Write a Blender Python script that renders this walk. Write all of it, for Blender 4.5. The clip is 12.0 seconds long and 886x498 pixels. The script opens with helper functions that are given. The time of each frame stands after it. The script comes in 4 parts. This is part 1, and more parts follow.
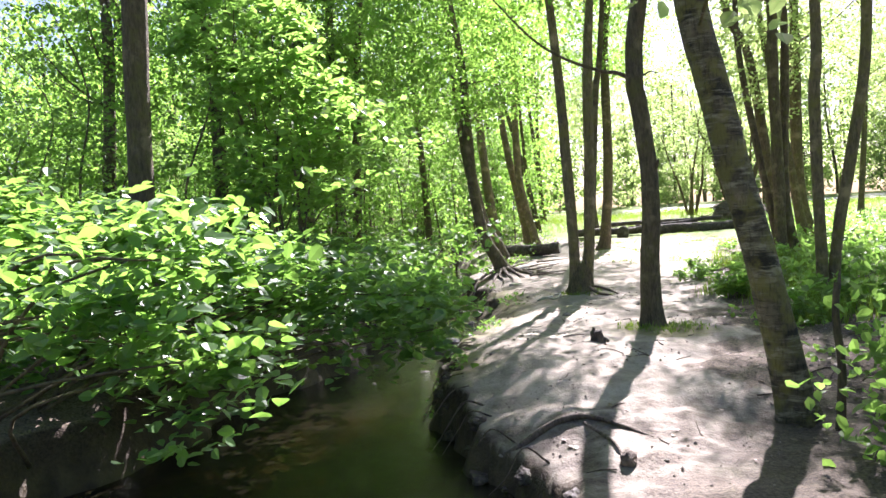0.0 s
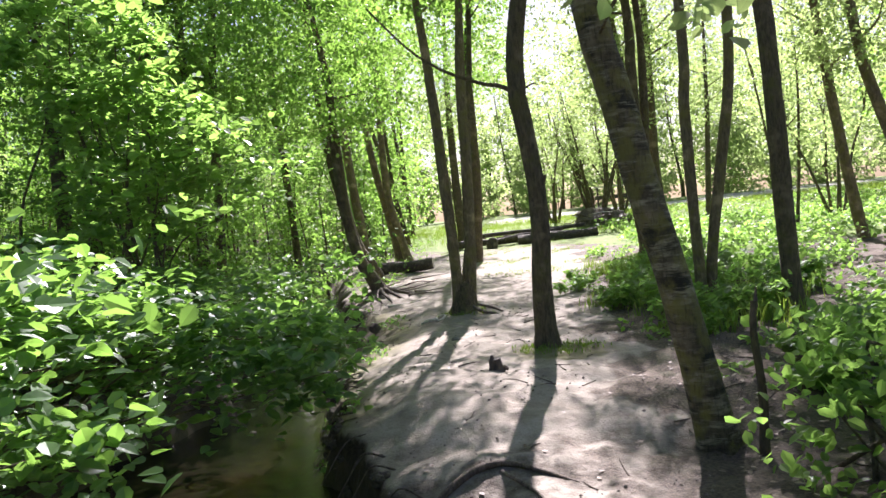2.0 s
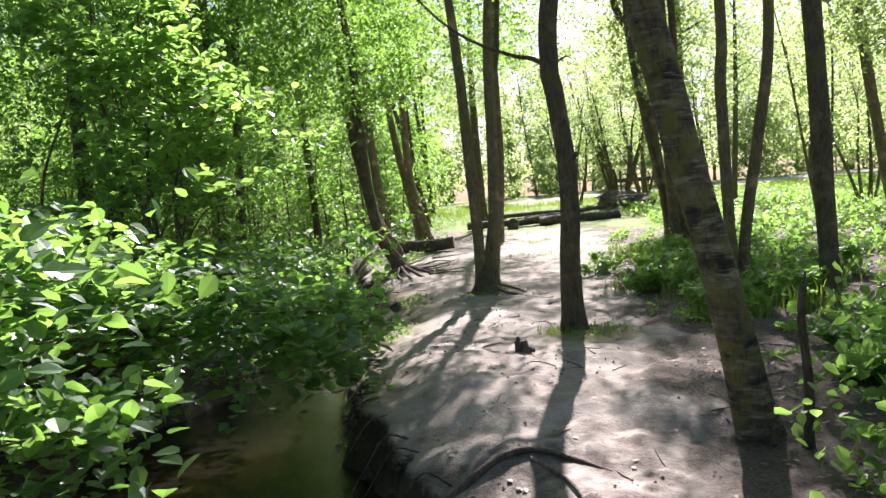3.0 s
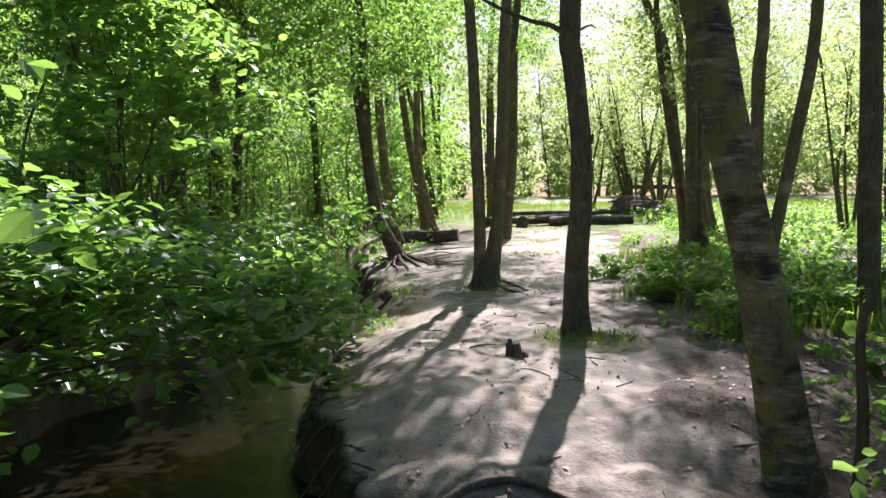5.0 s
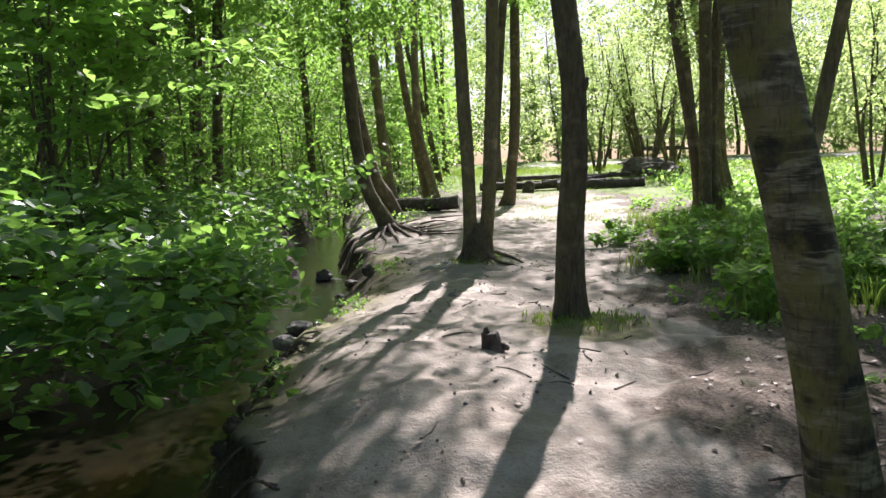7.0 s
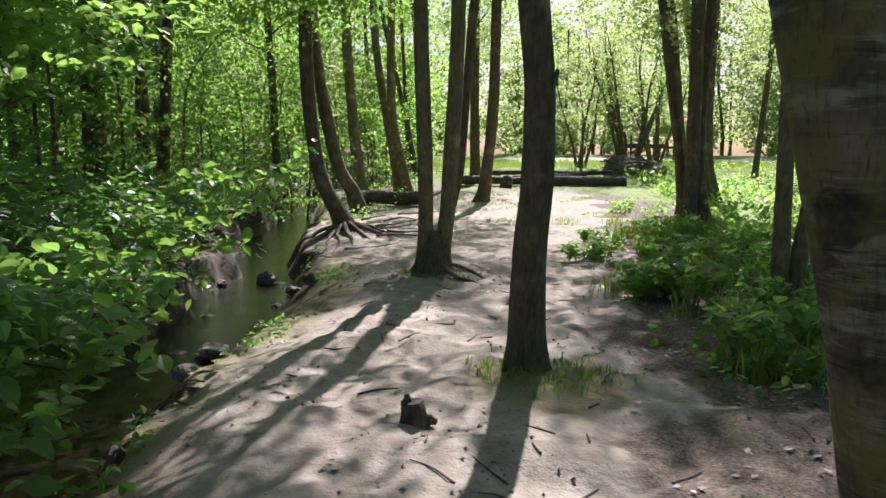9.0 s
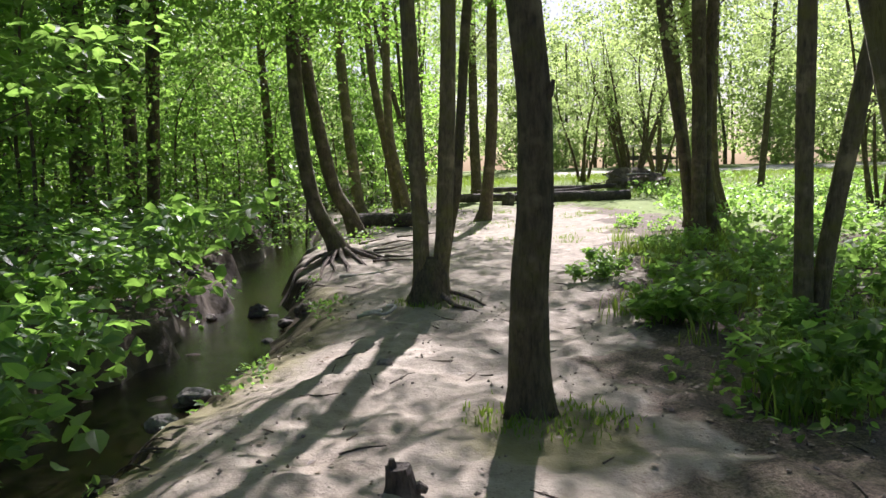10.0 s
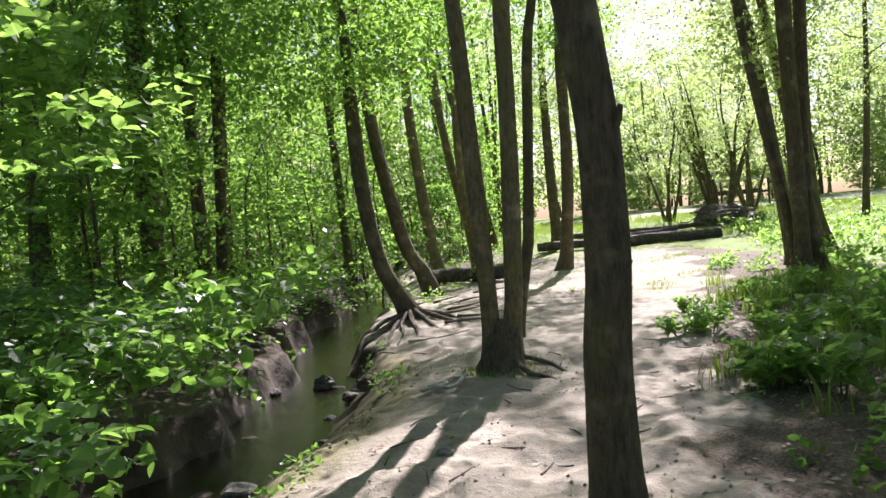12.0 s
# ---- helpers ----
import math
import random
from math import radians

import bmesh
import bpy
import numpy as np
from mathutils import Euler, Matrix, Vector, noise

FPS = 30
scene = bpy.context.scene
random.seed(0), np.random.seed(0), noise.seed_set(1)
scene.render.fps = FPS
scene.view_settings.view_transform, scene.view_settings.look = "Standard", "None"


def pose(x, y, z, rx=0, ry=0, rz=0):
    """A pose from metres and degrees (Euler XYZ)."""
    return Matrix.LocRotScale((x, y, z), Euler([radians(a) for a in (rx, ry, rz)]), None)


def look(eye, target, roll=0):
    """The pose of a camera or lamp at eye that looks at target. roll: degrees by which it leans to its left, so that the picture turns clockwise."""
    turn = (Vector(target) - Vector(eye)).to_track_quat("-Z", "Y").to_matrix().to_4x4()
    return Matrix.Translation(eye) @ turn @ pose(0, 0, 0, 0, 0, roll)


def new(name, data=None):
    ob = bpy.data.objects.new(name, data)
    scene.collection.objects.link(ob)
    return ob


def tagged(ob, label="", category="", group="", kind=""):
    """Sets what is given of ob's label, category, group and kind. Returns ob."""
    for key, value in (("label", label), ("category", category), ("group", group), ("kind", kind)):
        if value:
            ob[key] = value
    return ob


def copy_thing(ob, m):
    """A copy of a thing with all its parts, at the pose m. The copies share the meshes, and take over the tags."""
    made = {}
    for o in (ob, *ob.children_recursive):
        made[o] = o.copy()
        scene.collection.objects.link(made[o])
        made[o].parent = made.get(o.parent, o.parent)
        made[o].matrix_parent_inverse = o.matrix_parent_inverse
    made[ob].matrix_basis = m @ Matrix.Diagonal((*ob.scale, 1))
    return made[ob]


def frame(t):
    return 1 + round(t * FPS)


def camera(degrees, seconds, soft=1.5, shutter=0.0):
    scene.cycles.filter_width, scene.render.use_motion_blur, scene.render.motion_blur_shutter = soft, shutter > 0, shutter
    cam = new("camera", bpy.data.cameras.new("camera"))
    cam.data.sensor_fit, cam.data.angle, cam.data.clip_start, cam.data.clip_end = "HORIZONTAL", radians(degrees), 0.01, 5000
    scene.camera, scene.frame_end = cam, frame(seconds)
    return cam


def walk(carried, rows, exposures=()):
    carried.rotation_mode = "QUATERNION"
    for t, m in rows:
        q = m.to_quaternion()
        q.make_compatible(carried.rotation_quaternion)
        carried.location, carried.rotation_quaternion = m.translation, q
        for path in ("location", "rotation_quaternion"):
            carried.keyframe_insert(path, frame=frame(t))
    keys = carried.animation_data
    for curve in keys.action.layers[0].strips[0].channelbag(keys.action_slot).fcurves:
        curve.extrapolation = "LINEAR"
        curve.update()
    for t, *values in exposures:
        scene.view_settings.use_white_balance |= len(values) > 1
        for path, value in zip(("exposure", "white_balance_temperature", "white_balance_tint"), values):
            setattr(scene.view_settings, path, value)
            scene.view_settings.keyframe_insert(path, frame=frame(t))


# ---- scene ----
cam = camera(60.5, 12.0)
PATH = [
    (0, (0.15, -2.43, 1.622), (-0.128, -0.451, 1.543), -3.5),
    (0.5, (0.084, -2.213, 1.734), (0.003, -0.225, 1.53), -5.7),
    (1, (0.084, -2.094, 1.76), (-0.163, -0.112, 1.664), -5.0),
    (1.5, (0.019, -1.925, 1.763), (-0.133, 0.06, 1.566), -4.7),
    (2, (-0.119, -1.723, 1.767), (-0.044, 0.274, 1.695), -5.9),
    (2.5, (-0.212, -1.584, 1.761), (-0.078, 0.402, 1.565), -5.6),
    (3, (-0.201, -1.459, 1.728), (-0.179, 0.537, 1.609), -4.8),
    (3.5, (-0.141, -1.247, 1.725), (-0.11, 0.751, 1.633), -1.1),
    (3.7, (-0.123, -1.158, 1.715), (-0.066, 0.837, 1.582), -2.8),
    (5.3, (0.051, -0.216, 1.507), (0.043, 1.78, 1.377), -0.3),
    (5.5, (0.09, -0.084, 1.49), (0.102, 1.906, 1.285), -1.3),
    (6, (0.153, 0.273, 1.446), (0.181, 2.271, 1.36), -2.0),
    (6.5, (0.26, 0.621, 1.435), (0.193, 2.605, 1.19), -2.3),
    (7, (0.401, 0.873, 1.473), (0.364, 2.861, 1.258), -1.8),
    (7.2, (0.428, 0.959, 1.469), (0.343, 2.943, 1.236), -1.7),
    (8.8, (0.695, 2.149, 1.612), (0.732, 4.135, 1.373), 0.4),
    (9, (0.771, 2.31, 1.624), (0.785, 4.295, 1.376), 0.6),
    (9.5, (0.819, 2.61, 1.661), (0.775, 4.607, 1.572), 3.0),
    (10, (0.883, 2.896, 1.66), (0.883, 4.886, 1.459), -1.4),
    (10.5, (1.036, 3.155, 1.701), (0.852, 5.14, 1.542), -3.3),
    (11, (1.13, 3.337, 1.754), (0.784, 5.306, 1.704), -0.2),
    (11.5, (1.136, 3.511, 1.731), (0.799, 5.476, 1.581), -1.6),
    (12, (1.069, 3.838, 1.68), (0.854, 5.825, 1.625), -5.1),
]
walk(cam, [(t, look(e, a, r)) for t, e, a, r in PATH], exposures=[(0, 2.3, 5950, 28), (1.0, 2.15, 5950, 28), (2.0, 1.75, 6000, 28), (3.5, 1.75, 6000, 28), (5.5, 1.5, 6050, 26), (7.0, 1.55, 6050, 26), (9.5, 1.3, 6050, 26), (12.0, 1.6, 6100, 26)])

# ---- world, sun ----
SUN_AZ, SUN_EL = radians(12.5), radians(42.0)
world = bpy.data.worlds.new("sky")
scene.world = world
world.use_nodes = True
wn = world.node_tree
sky = wn.nodes.new("ShaderNodeTexSky")
sky.sky_type = "NISHITA"
sky.sun_disc = False
sky.sun_elevation = SUN_EL
sky.sun_rotation = SUN_AZ
sky.air_density, sky.dust_density, sky.ozone_density = 1.0, 1.8, 1.5
wn.nodes["Background"].inputs["Strength"].default_value = 0.04
wn.links.new(sky.outputs[0], wn.nodes["Background"].inputs["Color"])
sun_data = bpy.data.lights.new("sun", "SUN")
sun_data.energy, sun_data.angle, sun_data.color = 5.0, radians(0.55), (1.0, 0.955, 0.88)
sun = new("sun", sun_data)
sun.matrix_world = look(Vector((math.sin(SUN_AZ) * math.cos(SUN_EL), math.cos(SUN_AZ) * math.cos(SUN_EL), math.sin(SUN_EL))) * 60, (0, 0, 0))

# ---- materials ----


class Nodes:
    """Small wrapper to write node materials briefly."""

    def __init__(self, name):
        self.mat = bpy.data.materials.new(name)
        self.mat.use_nodes = True
        self.tree = self.mat.node_tree
        self.bsdf = self.tree.nodes["Principled BSDF"]
        self.out = self.tree.nodes["Material Output"]

    def add(self, kind, **sockets):
        n = self.tree.nodes.new(kind)
        for k, v in sockets.items():
            self.set(n, k.replace("_", " "), v)
        return n

    def set(self, n, key, v):
        if isinstance(v, bpy.types.NodeSocket):
            self.tree.links.new(v, n.inputs[key])
        else:
            n.inputs[key].default_value = (*v, 1.0) if isinstance(v, tuple) and len(v) == 3 and n.inputs[key].type == "RGBA" else v

    def coords(self):
        return self.add("ShaderNodeTexCoord").outputs["Object"]

    def place(self):
        return self.add("ShaderNodeNewGeometry").outputs["Position"]

    def scaled(self, vec, s):
        m = self.add("ShaderNodeMapping", Vector=vec)
        m.inputs["Scale"].default_value = s
        return m.outputs[0]

    def noise(self, vec, scale, detail=4.0, rough=0.6):
        return self.add("ShaderNodeTexNoise", Vector=vec, Scale=scale, Detail=detail, Roughness=rough).outputs["Fac"]

    def ramp(self, fac, *stops):
        r = self.add("ShaderNodeValToRGB", Fac=fac).color_ramp
        while len(r.elements) < len(stops):
            r.elements.new(0.5)
        for e, (p, c) in zip(r.elements, stops):
            e.position, e.color = p, (*c, 1.0) if len(c) == 3 else c
        return r.id_data.nodes[-1].outputs["Color"]

    def grey(self, fac, a, b):
        return self.add("ShaderNodeMapRange", Value=fac, From_Min=a, From_Max=b).outputs[0]

    def mix(self, fac, a, b):
        n = self.tree.nodes.new("ShaderNodeMix")
        n.data_type = "RGBA"
        for i, v in ((0, fac), (6, a), (7, b)):
            if isinstance(v, bpy.types.NodeSocket):
                self.tree.links.new(v, n.inputs[i])
            else:
                n.inputs[i].default_value = v if i == 0 else (*v, 1.0)
        return n.outputs[2]

    def math(self, op, a, b):
        n = self.tree.nodes.new("ShaderNodeMath")
        n.operation = op
        for i, v in enumerate((a, b)):
            if isinstance(v, bpy.types.NodeSocket):
                self.tree.links.new(v, n.inputs[i])
            else:
                n.inputs[i].default_value = v
        return n.outputs[0]

    def bump(self, height, strength, dist):
        b = self.add("ShaderNodeBump", Height=height, Strength=strength, Distance=dist)
        self.tree.links.new(b.outputs[0], self.bsdf.inputs["Normal"])
        return b.outputs[0]

    def finish(self, color, rough=0.8):
        self.set(self.bsdf, "Base Color", color)
        self.set(self.bsdf, "Roughness", rough)
        return self.mat


def bark_material(name, dark, light, moss, moss_from, moss_to, rings=0.0):
    k = Nodes(name)
    c = k.coords()
    rough = k.noise(k.scaled(c, (1, 1, 0.28)), 26.0, 6.0, 0.7)
    blot = k.noise(c, 3.2, 4.0)
    col = k.mix(k.grey(rough, 0.3, 0.7), dark, light)
    col = k.mix(k.grey(blot, 0.52, 0.7), col, tuple(min(1.0, v * 1.5) for v in light))
    if rings:
        ring = k.noise(k.scaled(c, (1.2, 1.2, 4.5)), 2.6, 4.0)
        col = k.mix(k.math("MULTIPLY", k.grey(ring, 0.52, 0.62), rings), col, (0.38, 0.34, 0.23))
        spot = k.noise(k.scaled(c, (1.0, 1.0, 1.6)), 2.6, 2.0)
        col = k.mix(k.math("MULTIPLY", k.grey(spot, 0.57, 0.62), 0.9), col, (0.022, 0.019, 0.013))
        scar = k.noise(k.scaled(c, (0.6, 0.6, 6.0)), 7.0, 5.0, 0.7)
        col = k.mix(k.math("MULTIPLY", k.grey(scar, 0.56, 0.66), 0.8), col, (0.02, 0.017, 0.012))
        col = k.mix(k.math("MULTIPLY", k.grey(scar, 0.44, 0.36), 0.55), col, (0.4, 0.36, 0.26))
    grow = k.noise(c, 5.0, 5.0)
    col = k.mix(k.math("MULTIPLY", k.grey(grow, moss_from, moss_to), 0.85), col, moss)
    crack = k.noise(k.scaled(c, (1, 1, 0.12)), 60.0, 4.0, 0.7)
    col = k.mix(k.math("MULTIPLY", k.grey(crack, 0.55, 0.7), 0.6), col, tuple(v * 0.5 for v in dark))
    k.bump(k.math("ADD", k.math("SUBTRACT", rough, k.math("MULTIPLY", crack, 0.6)), k.math("MULTIPLY", blot, 0.8)), 1.0, 0.035)
    return k.finish(col, 0.88)


def leaf_material(name, dark, light, through_col, share=0.5, gloss=0.42, shine=0.5):
    k = Nodes(name)
    r = k.add("ShaderNodeNewGeometry").outputs["Random Per Island"]
    col = k.mix(r, dark, light)
    vein = k.noise(k.coords(), 60.0, 2.0)
    col = k.mix(k.math("MULTIPLY", k.grey(vein, 0.4, 0.7), 0.25), col, light)
    k.finish(col, gloss)
    k.set(k.bsdf, "Specular IOR Level", shine)
    tr = k.add("ShaderNodeBsdfTranslucent", Color=k.mix(r, through_col, tuple(v * 0.75 for v in through_col)))
    m = k.add("ShaderNodeMixShader", Fac=share)
    k.tree.links.new(k.bsdf.outputs[0], m.inputs[1])
    k.tree.links.new(tr.outputs[0], m.inputs[2])
    k.tree.links.new(m.outputs[0], k.out.inputs["Surface"])
    return k.mat


BARK = bark_material("alder_bark", (0.07, 0.056, 0.034), (0.27, 0.215, 0.125), (0.19, 0.17, 0.05), 0.46, 0.66)
BARK_DARK = bark_material("dark_bark", (0.04, 0.031, 0.02), (0.17, 0.133, 0.08), (0.12, 0.11, 0.035), 0.48, 0.68)
BARK_MOSS = bark_material("mossy_bark", (0.045, 0.036, 0.022), (0.17, 0.14, 0.085), (0.2, 0.18, 0.05), 0.48, 0.62, 0.85)
ROOT = bark_material("root_wood", (0.05, 0.037, 0.026), (0.2, 0.155, 0.115), (0.08, 0.09, 0.03), 0.66, 0.8)
LOGWOOD = bark_material("weathered_log", (0.035, 0.027, 0.022), (0.13, 0.105, 0.085), (0.2, 0.18, 0.15), 0.6, 0.7)

LEAF_NEAR = leaf_material("hazel_leaf", (0.035, 0.095, 0.028), (0.12, 0.22, 0.075), (0.32, 0.59, 0.09), 0.5, 0.4, 0.5)
LEAF_MAPLE = leaf_material("maple_leaf", (0.06, 0.13, 0.03), (0.14, 0.22, 0.06), (0.39, 0.67, 0.12), 0.57, 0.42, 0.35)
LEAF_WOOD = leaf_material("woodland_leaf", (0.04, 0.095, 0.025), (0.10, 0.19, 0.05), (0.37, 0.65, 0.10), 0.56, 0.45, 0.25)
LEAF_PALE = leaf_material("young_leaf", (0.08, 0.14, 0.04), (0.16, 0.23, 0.08), (0.52, 0.68, 0.22), 0.6, 0.42)
GRASS = leaf_material("grass_blade", (0.06, 0.13, 0.02), (0.14, 0.22, 0.04), (0.30, 0.45, 0.05), 0.45, 0.5)


def ground_material():
    k = Nodes("forest_ground")
    p = k.place()
    mask = k.add("ShaderNodeAttribute")
    mask.attribute_name = "cover"
    sep = k.add("ShaderNodeSeparateColor", Color=mask.outputs["Color"])
    bare, grass, lane = sep.outputs[0], sep.outputs[1], sep.outputs[2]
    fine = k.noise(p, 38.0, 6.0, 0.7)
    mid = k.noise(p, 4.5, 5.0)
    big = k.noise(p, 1.1, 4.0)
    grit = k.add("ShaderNodeTexVoronoi", Vector=p, Scale=55.0).outputs["Distance"]
    soil = k.mix(k.grey(mid, 0.3, 0.7), (0.21, 0.178, 0.135), (0.395, 0.352, 0.285))
    soil = k.mix(k.math("MULTIPLY", k.grey(fine, 0.52, 0.75), 0.5), soil, (0.14, 0.105, 0.075))
    soil = k.mix(k.math("MULTIPLY", k.grey(big, 0.5, 0.7), 0.5), soil, (0.25, 0.2, 0.15))
    fleck = k.add("ShaderNodeTexVoronoi", Vector=p, Scale=17.0, Randomness=1.0).outputs["Distance"]
    spots = k.math("MULTIPLY", k.add("ShaderNodeMapRange", Value=fleck, From_Min=0.13, From_Max=0.2, To_Min=1.0, To_Max=0.0).outputs[0], k.grey(k.noise(p, 2.3, 3.0), 0.42, 0.62))
    soil = k.mix(k.math("MULTIPLY", spots, 0.7), soil, (0.12, 0.085, 0.055))
    litter = k.mix(k.grey(fine, 0.35, 0.65), (0.04, 0.031, 0.022), (0.2, 0.155, 0.112))
    litter = k.mix(k.math("MULTIPLY", k.grey(big, 0.55, 0.7), 0.6), litter, (0.06, 0.075, 0.025))
    sod = k.mix(k.grey(mid, 0.3, 0.7), (0.10, 0.16, 0.03), (0.2, 0.26, 0.06))
    sod = k.mix(k.math("MULTIPLY", k.grey(fine, 0.5, 0.7), 0.5), sod, (0.09, 0.13, 0.03))
    gravel = k.mix(k.grey(fine, 0.35, 0.7), (0.45, 0.42, 0.37), (0.6, 0.57, 0.52))
    edge = k.math("ADD", bare, k.math("MULTIPLY", k.math("SUBTRACT", mid, 0.5), 0.9))
    col = k.mix(k.grey(edge, 0.38, 0.62), litter, soil)
    gedge = k.math("ADD", grass, k.math("MULTIPLY", k.math("SUBTRACT", big, 0.5), 0.7))
    col = k.mix(k.grey(gedge, 0.4, 0.6), col, sod)
    col = k.mix(k.grey(lane, 0.4, 0.6), col, gravel)
    green = k.math("MULTIPLY", k.math("ADD", mask.outputs["Alpha"], k.math("MULTIPLY", k.math("SUBTRACT", mid, 0.55), 1.6)), 1.0)
    col = k.mix(k.math("MULTIPLY", k.grey(green, 0.25, 0.75), 0.75), col, k.mix(fine, (0.09, 0.09, 0.025), (0.21, 0.19, 0.06)))
    # Steep bank sides: dark bare earth, blackened further to stand for their shade.
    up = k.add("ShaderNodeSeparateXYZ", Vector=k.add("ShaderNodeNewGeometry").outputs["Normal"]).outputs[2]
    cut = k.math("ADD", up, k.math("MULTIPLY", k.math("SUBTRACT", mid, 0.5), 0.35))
    shaded_face = k.mix(k.grey(fine, 0.35, 0.65), (0.022, 0.016, 0.011), (0.085, 0.062, 0.042))
    col = k.mix(k.add("ShaderNodeMapRange", Value=cut, From_Min=0.66, From_Max=0.89, To_Min=1.0, To_Max=0.0).outputs[0], col, shaded_face)
    z = k.add("ShaderNodeSeparateXYZ", Vector=p).outputs[2]
    wet = k.add("ShaderNodeMapRange", Value=z, From_Min=-0.45, From_Max=-0.05, To_Min=1.0, To_Max=0.0).outputs[0]
    mud = k.mix(k.grey(mid, 0.35, 0.65), (0.026, 0.019, 0.012), (0.085, 0.063, 0.036))
    col = k.mix(k.math("MULTIPLY", wet, 0.9), col, mud)
    k.bump(k.math("ADD", k.math("ADD", k.math("MULTIPLY", fine, 0.26), k.math("MULTIPLY", grit, -0.15)), k.math("MULTIPLY", mid, 1.8)), 0.6, 0.04)
    k.set(k.bsdf, "Specular IOR Level", 0.25)
    return k.finish(col, k.add("ShaderNodeMapRange", Value=wet, To_Min=0.9, To_Max=0.6).outputs[0])


def water_material():
    k = Nodes("stream_water")
    p = k.place()
    ripple = k.math("ADD", k.noise(k.scaled(p, (1.0, 0.55, 1)), 9.0, 4.0, 0.6), k.math("MULTIPLY", k.noise(p, 42.0, 3.0), 0.5))
    n = k.bump(ripple, 0.35, 0.04)
    k.finish((0.03, 0.026, 0.014), 0.06)
    tr = k.add("ShaderNodeBsdfTransparent", Color=(0.27, 0.21, 0.11, 1))
    gl = k.add("ShaderNodeBsdfGlossy", Color=(1, 1, 1, 1), Roughness=0.06, Normal=n)
    fr = k.add("ShaderNodeFresnel", IOR=1.19, Normal=n)
    body = k.add("ShaderNodeMixShader", Fac=0.35)
    k.tree.links.new(tr.outputs[0], body.inputs[1])
    k.tree.links.new(k.bsdf.outputs[0], body.inputs[2])
    m = k.add("ShaderNodeMixShader", Fac=fr.outputs[0])
    k.tree.links.new(body.outputs[0], m.inputs[1])
    k.tree.links.new(gl.outputs[0], m.inputs[2])
    k.tree.links.new(m.outputs[0], k.out.inputs["Surface"])
    return k.mat


def stone_material(name, a, b):
    k = Nodes(name)
    c = k.coords()
    n = k.noise(c, 14.0, 5.0)
    col = k.mix(k.grey(n, 0.35, 0.65), a, b)
    col = k.mix(k.math("MULTIPLY", k.grey(k.noise(c, 5.0), 0.55, 0.7), 0.5), col, (0.08, 0.09, 0.04))
    k.bump(n, 0.6, 0.02)
    return k.finish(col, 0.75)


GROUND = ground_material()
WATER = water_material()
STONE = stone_material("wet_stone", (0.11, 0.10, 0.085), (0.3, 0.28, 0.25))
PALE = stone_material("bleached_wood", (0.42, 0.38, 0.31), (0.68, 0.64, 0.56))
CRUMB = stone_material("dry_earth", (0.13, 0.1, 0.075), (0.3, 0.25, 0.2))
FACE = stone_material("damp_earth", (0.022, 0.016, 0.011), (0.09, 0.066, 0.045))
TIMBER = stone_material("dark_timber", (0.035, 0.03, 0.028), (0.09, 0.08, 0.07))
DEADLEAF = leaf_material("dead_leaf", (0.1, 0.07, 0.045), (0.36, 0.28, 0.19), (0.2, 0.12, 0.05), 0.2, 0.5)

# ---- mesh tools ----
RNG = np.random.default_rng(7)


def mesh_from(name, V, F, mat, smooth=False):
    """A mesh from an (n,3) array and an (m,3) or (m,4) array."""
    V, F = np.asarray(V, np.float32), np.asarray(F, np.int32)
    me = bpy.data.meshes.new(name)
    me.vertices.add(len(V))
    me.vertices.foreach_set("co", V.ravel())
    me.loops.add(F.size)
    me.loops.foreach_set("vertex_index", F.ravel())
    me.polygons.add(len(F))
    me.polygons.foreach_set("loop_start", np.arange(0, F.size, F.shape[1], dtype=np.int32))
    me.polygons.foreach_set("use_smooth", np.full(len(F), smooth))
    me.update(calc_edges=True)
    me.materials.append(mat)
    return me


def part(name, VF, mat, parent=None, label="", smooth=False, base=(0, 0, 0)):
    ob = new(name, mesh_from(name, VF[0], VF[1], mat, smooth))
    if parent is not None:
        ob.parent = parent
    else:
        ob.location = base
    return tagged(ob, label)


def thing(name, base, label, category, group="", kind=""):
    e = new(name)
    e.empty_display_size = 0.2
    e.location = base
    return tagged(e, label, category, group, kind)


def merged(items):
    """Joins (V, F) pairs that have faces of the same size."""
    vs, fs, n = [], [], 0
    for V, F in items:
        vs.append(np.asarray(V))
        fs.append(np.asarray(F) + n)
        n += len(V)
    return np.concatenate(vs), np.concatenate(fs)


def spline(points, count):
    """Catmull-Rom through the points."""
    P = np.asarray(points, float)
    P = np.vstack([2 * P[0] - P[1], P, 2 * P[-1] - P[-2]])
    out = []
    for t in np.linspace(0, len(P) - 3 - 1e-6, count):
        i = int(t)
        u = t - i
        a, b, c, d = P[i:i + 4]
        out.append(0.5 * (2 * b + (c - a) * u + (2 * a - 5 * b + 4 * c - d) * u * u + (3 * b - a - 3 * c + d) * u ** 3))
    return np.array(out)


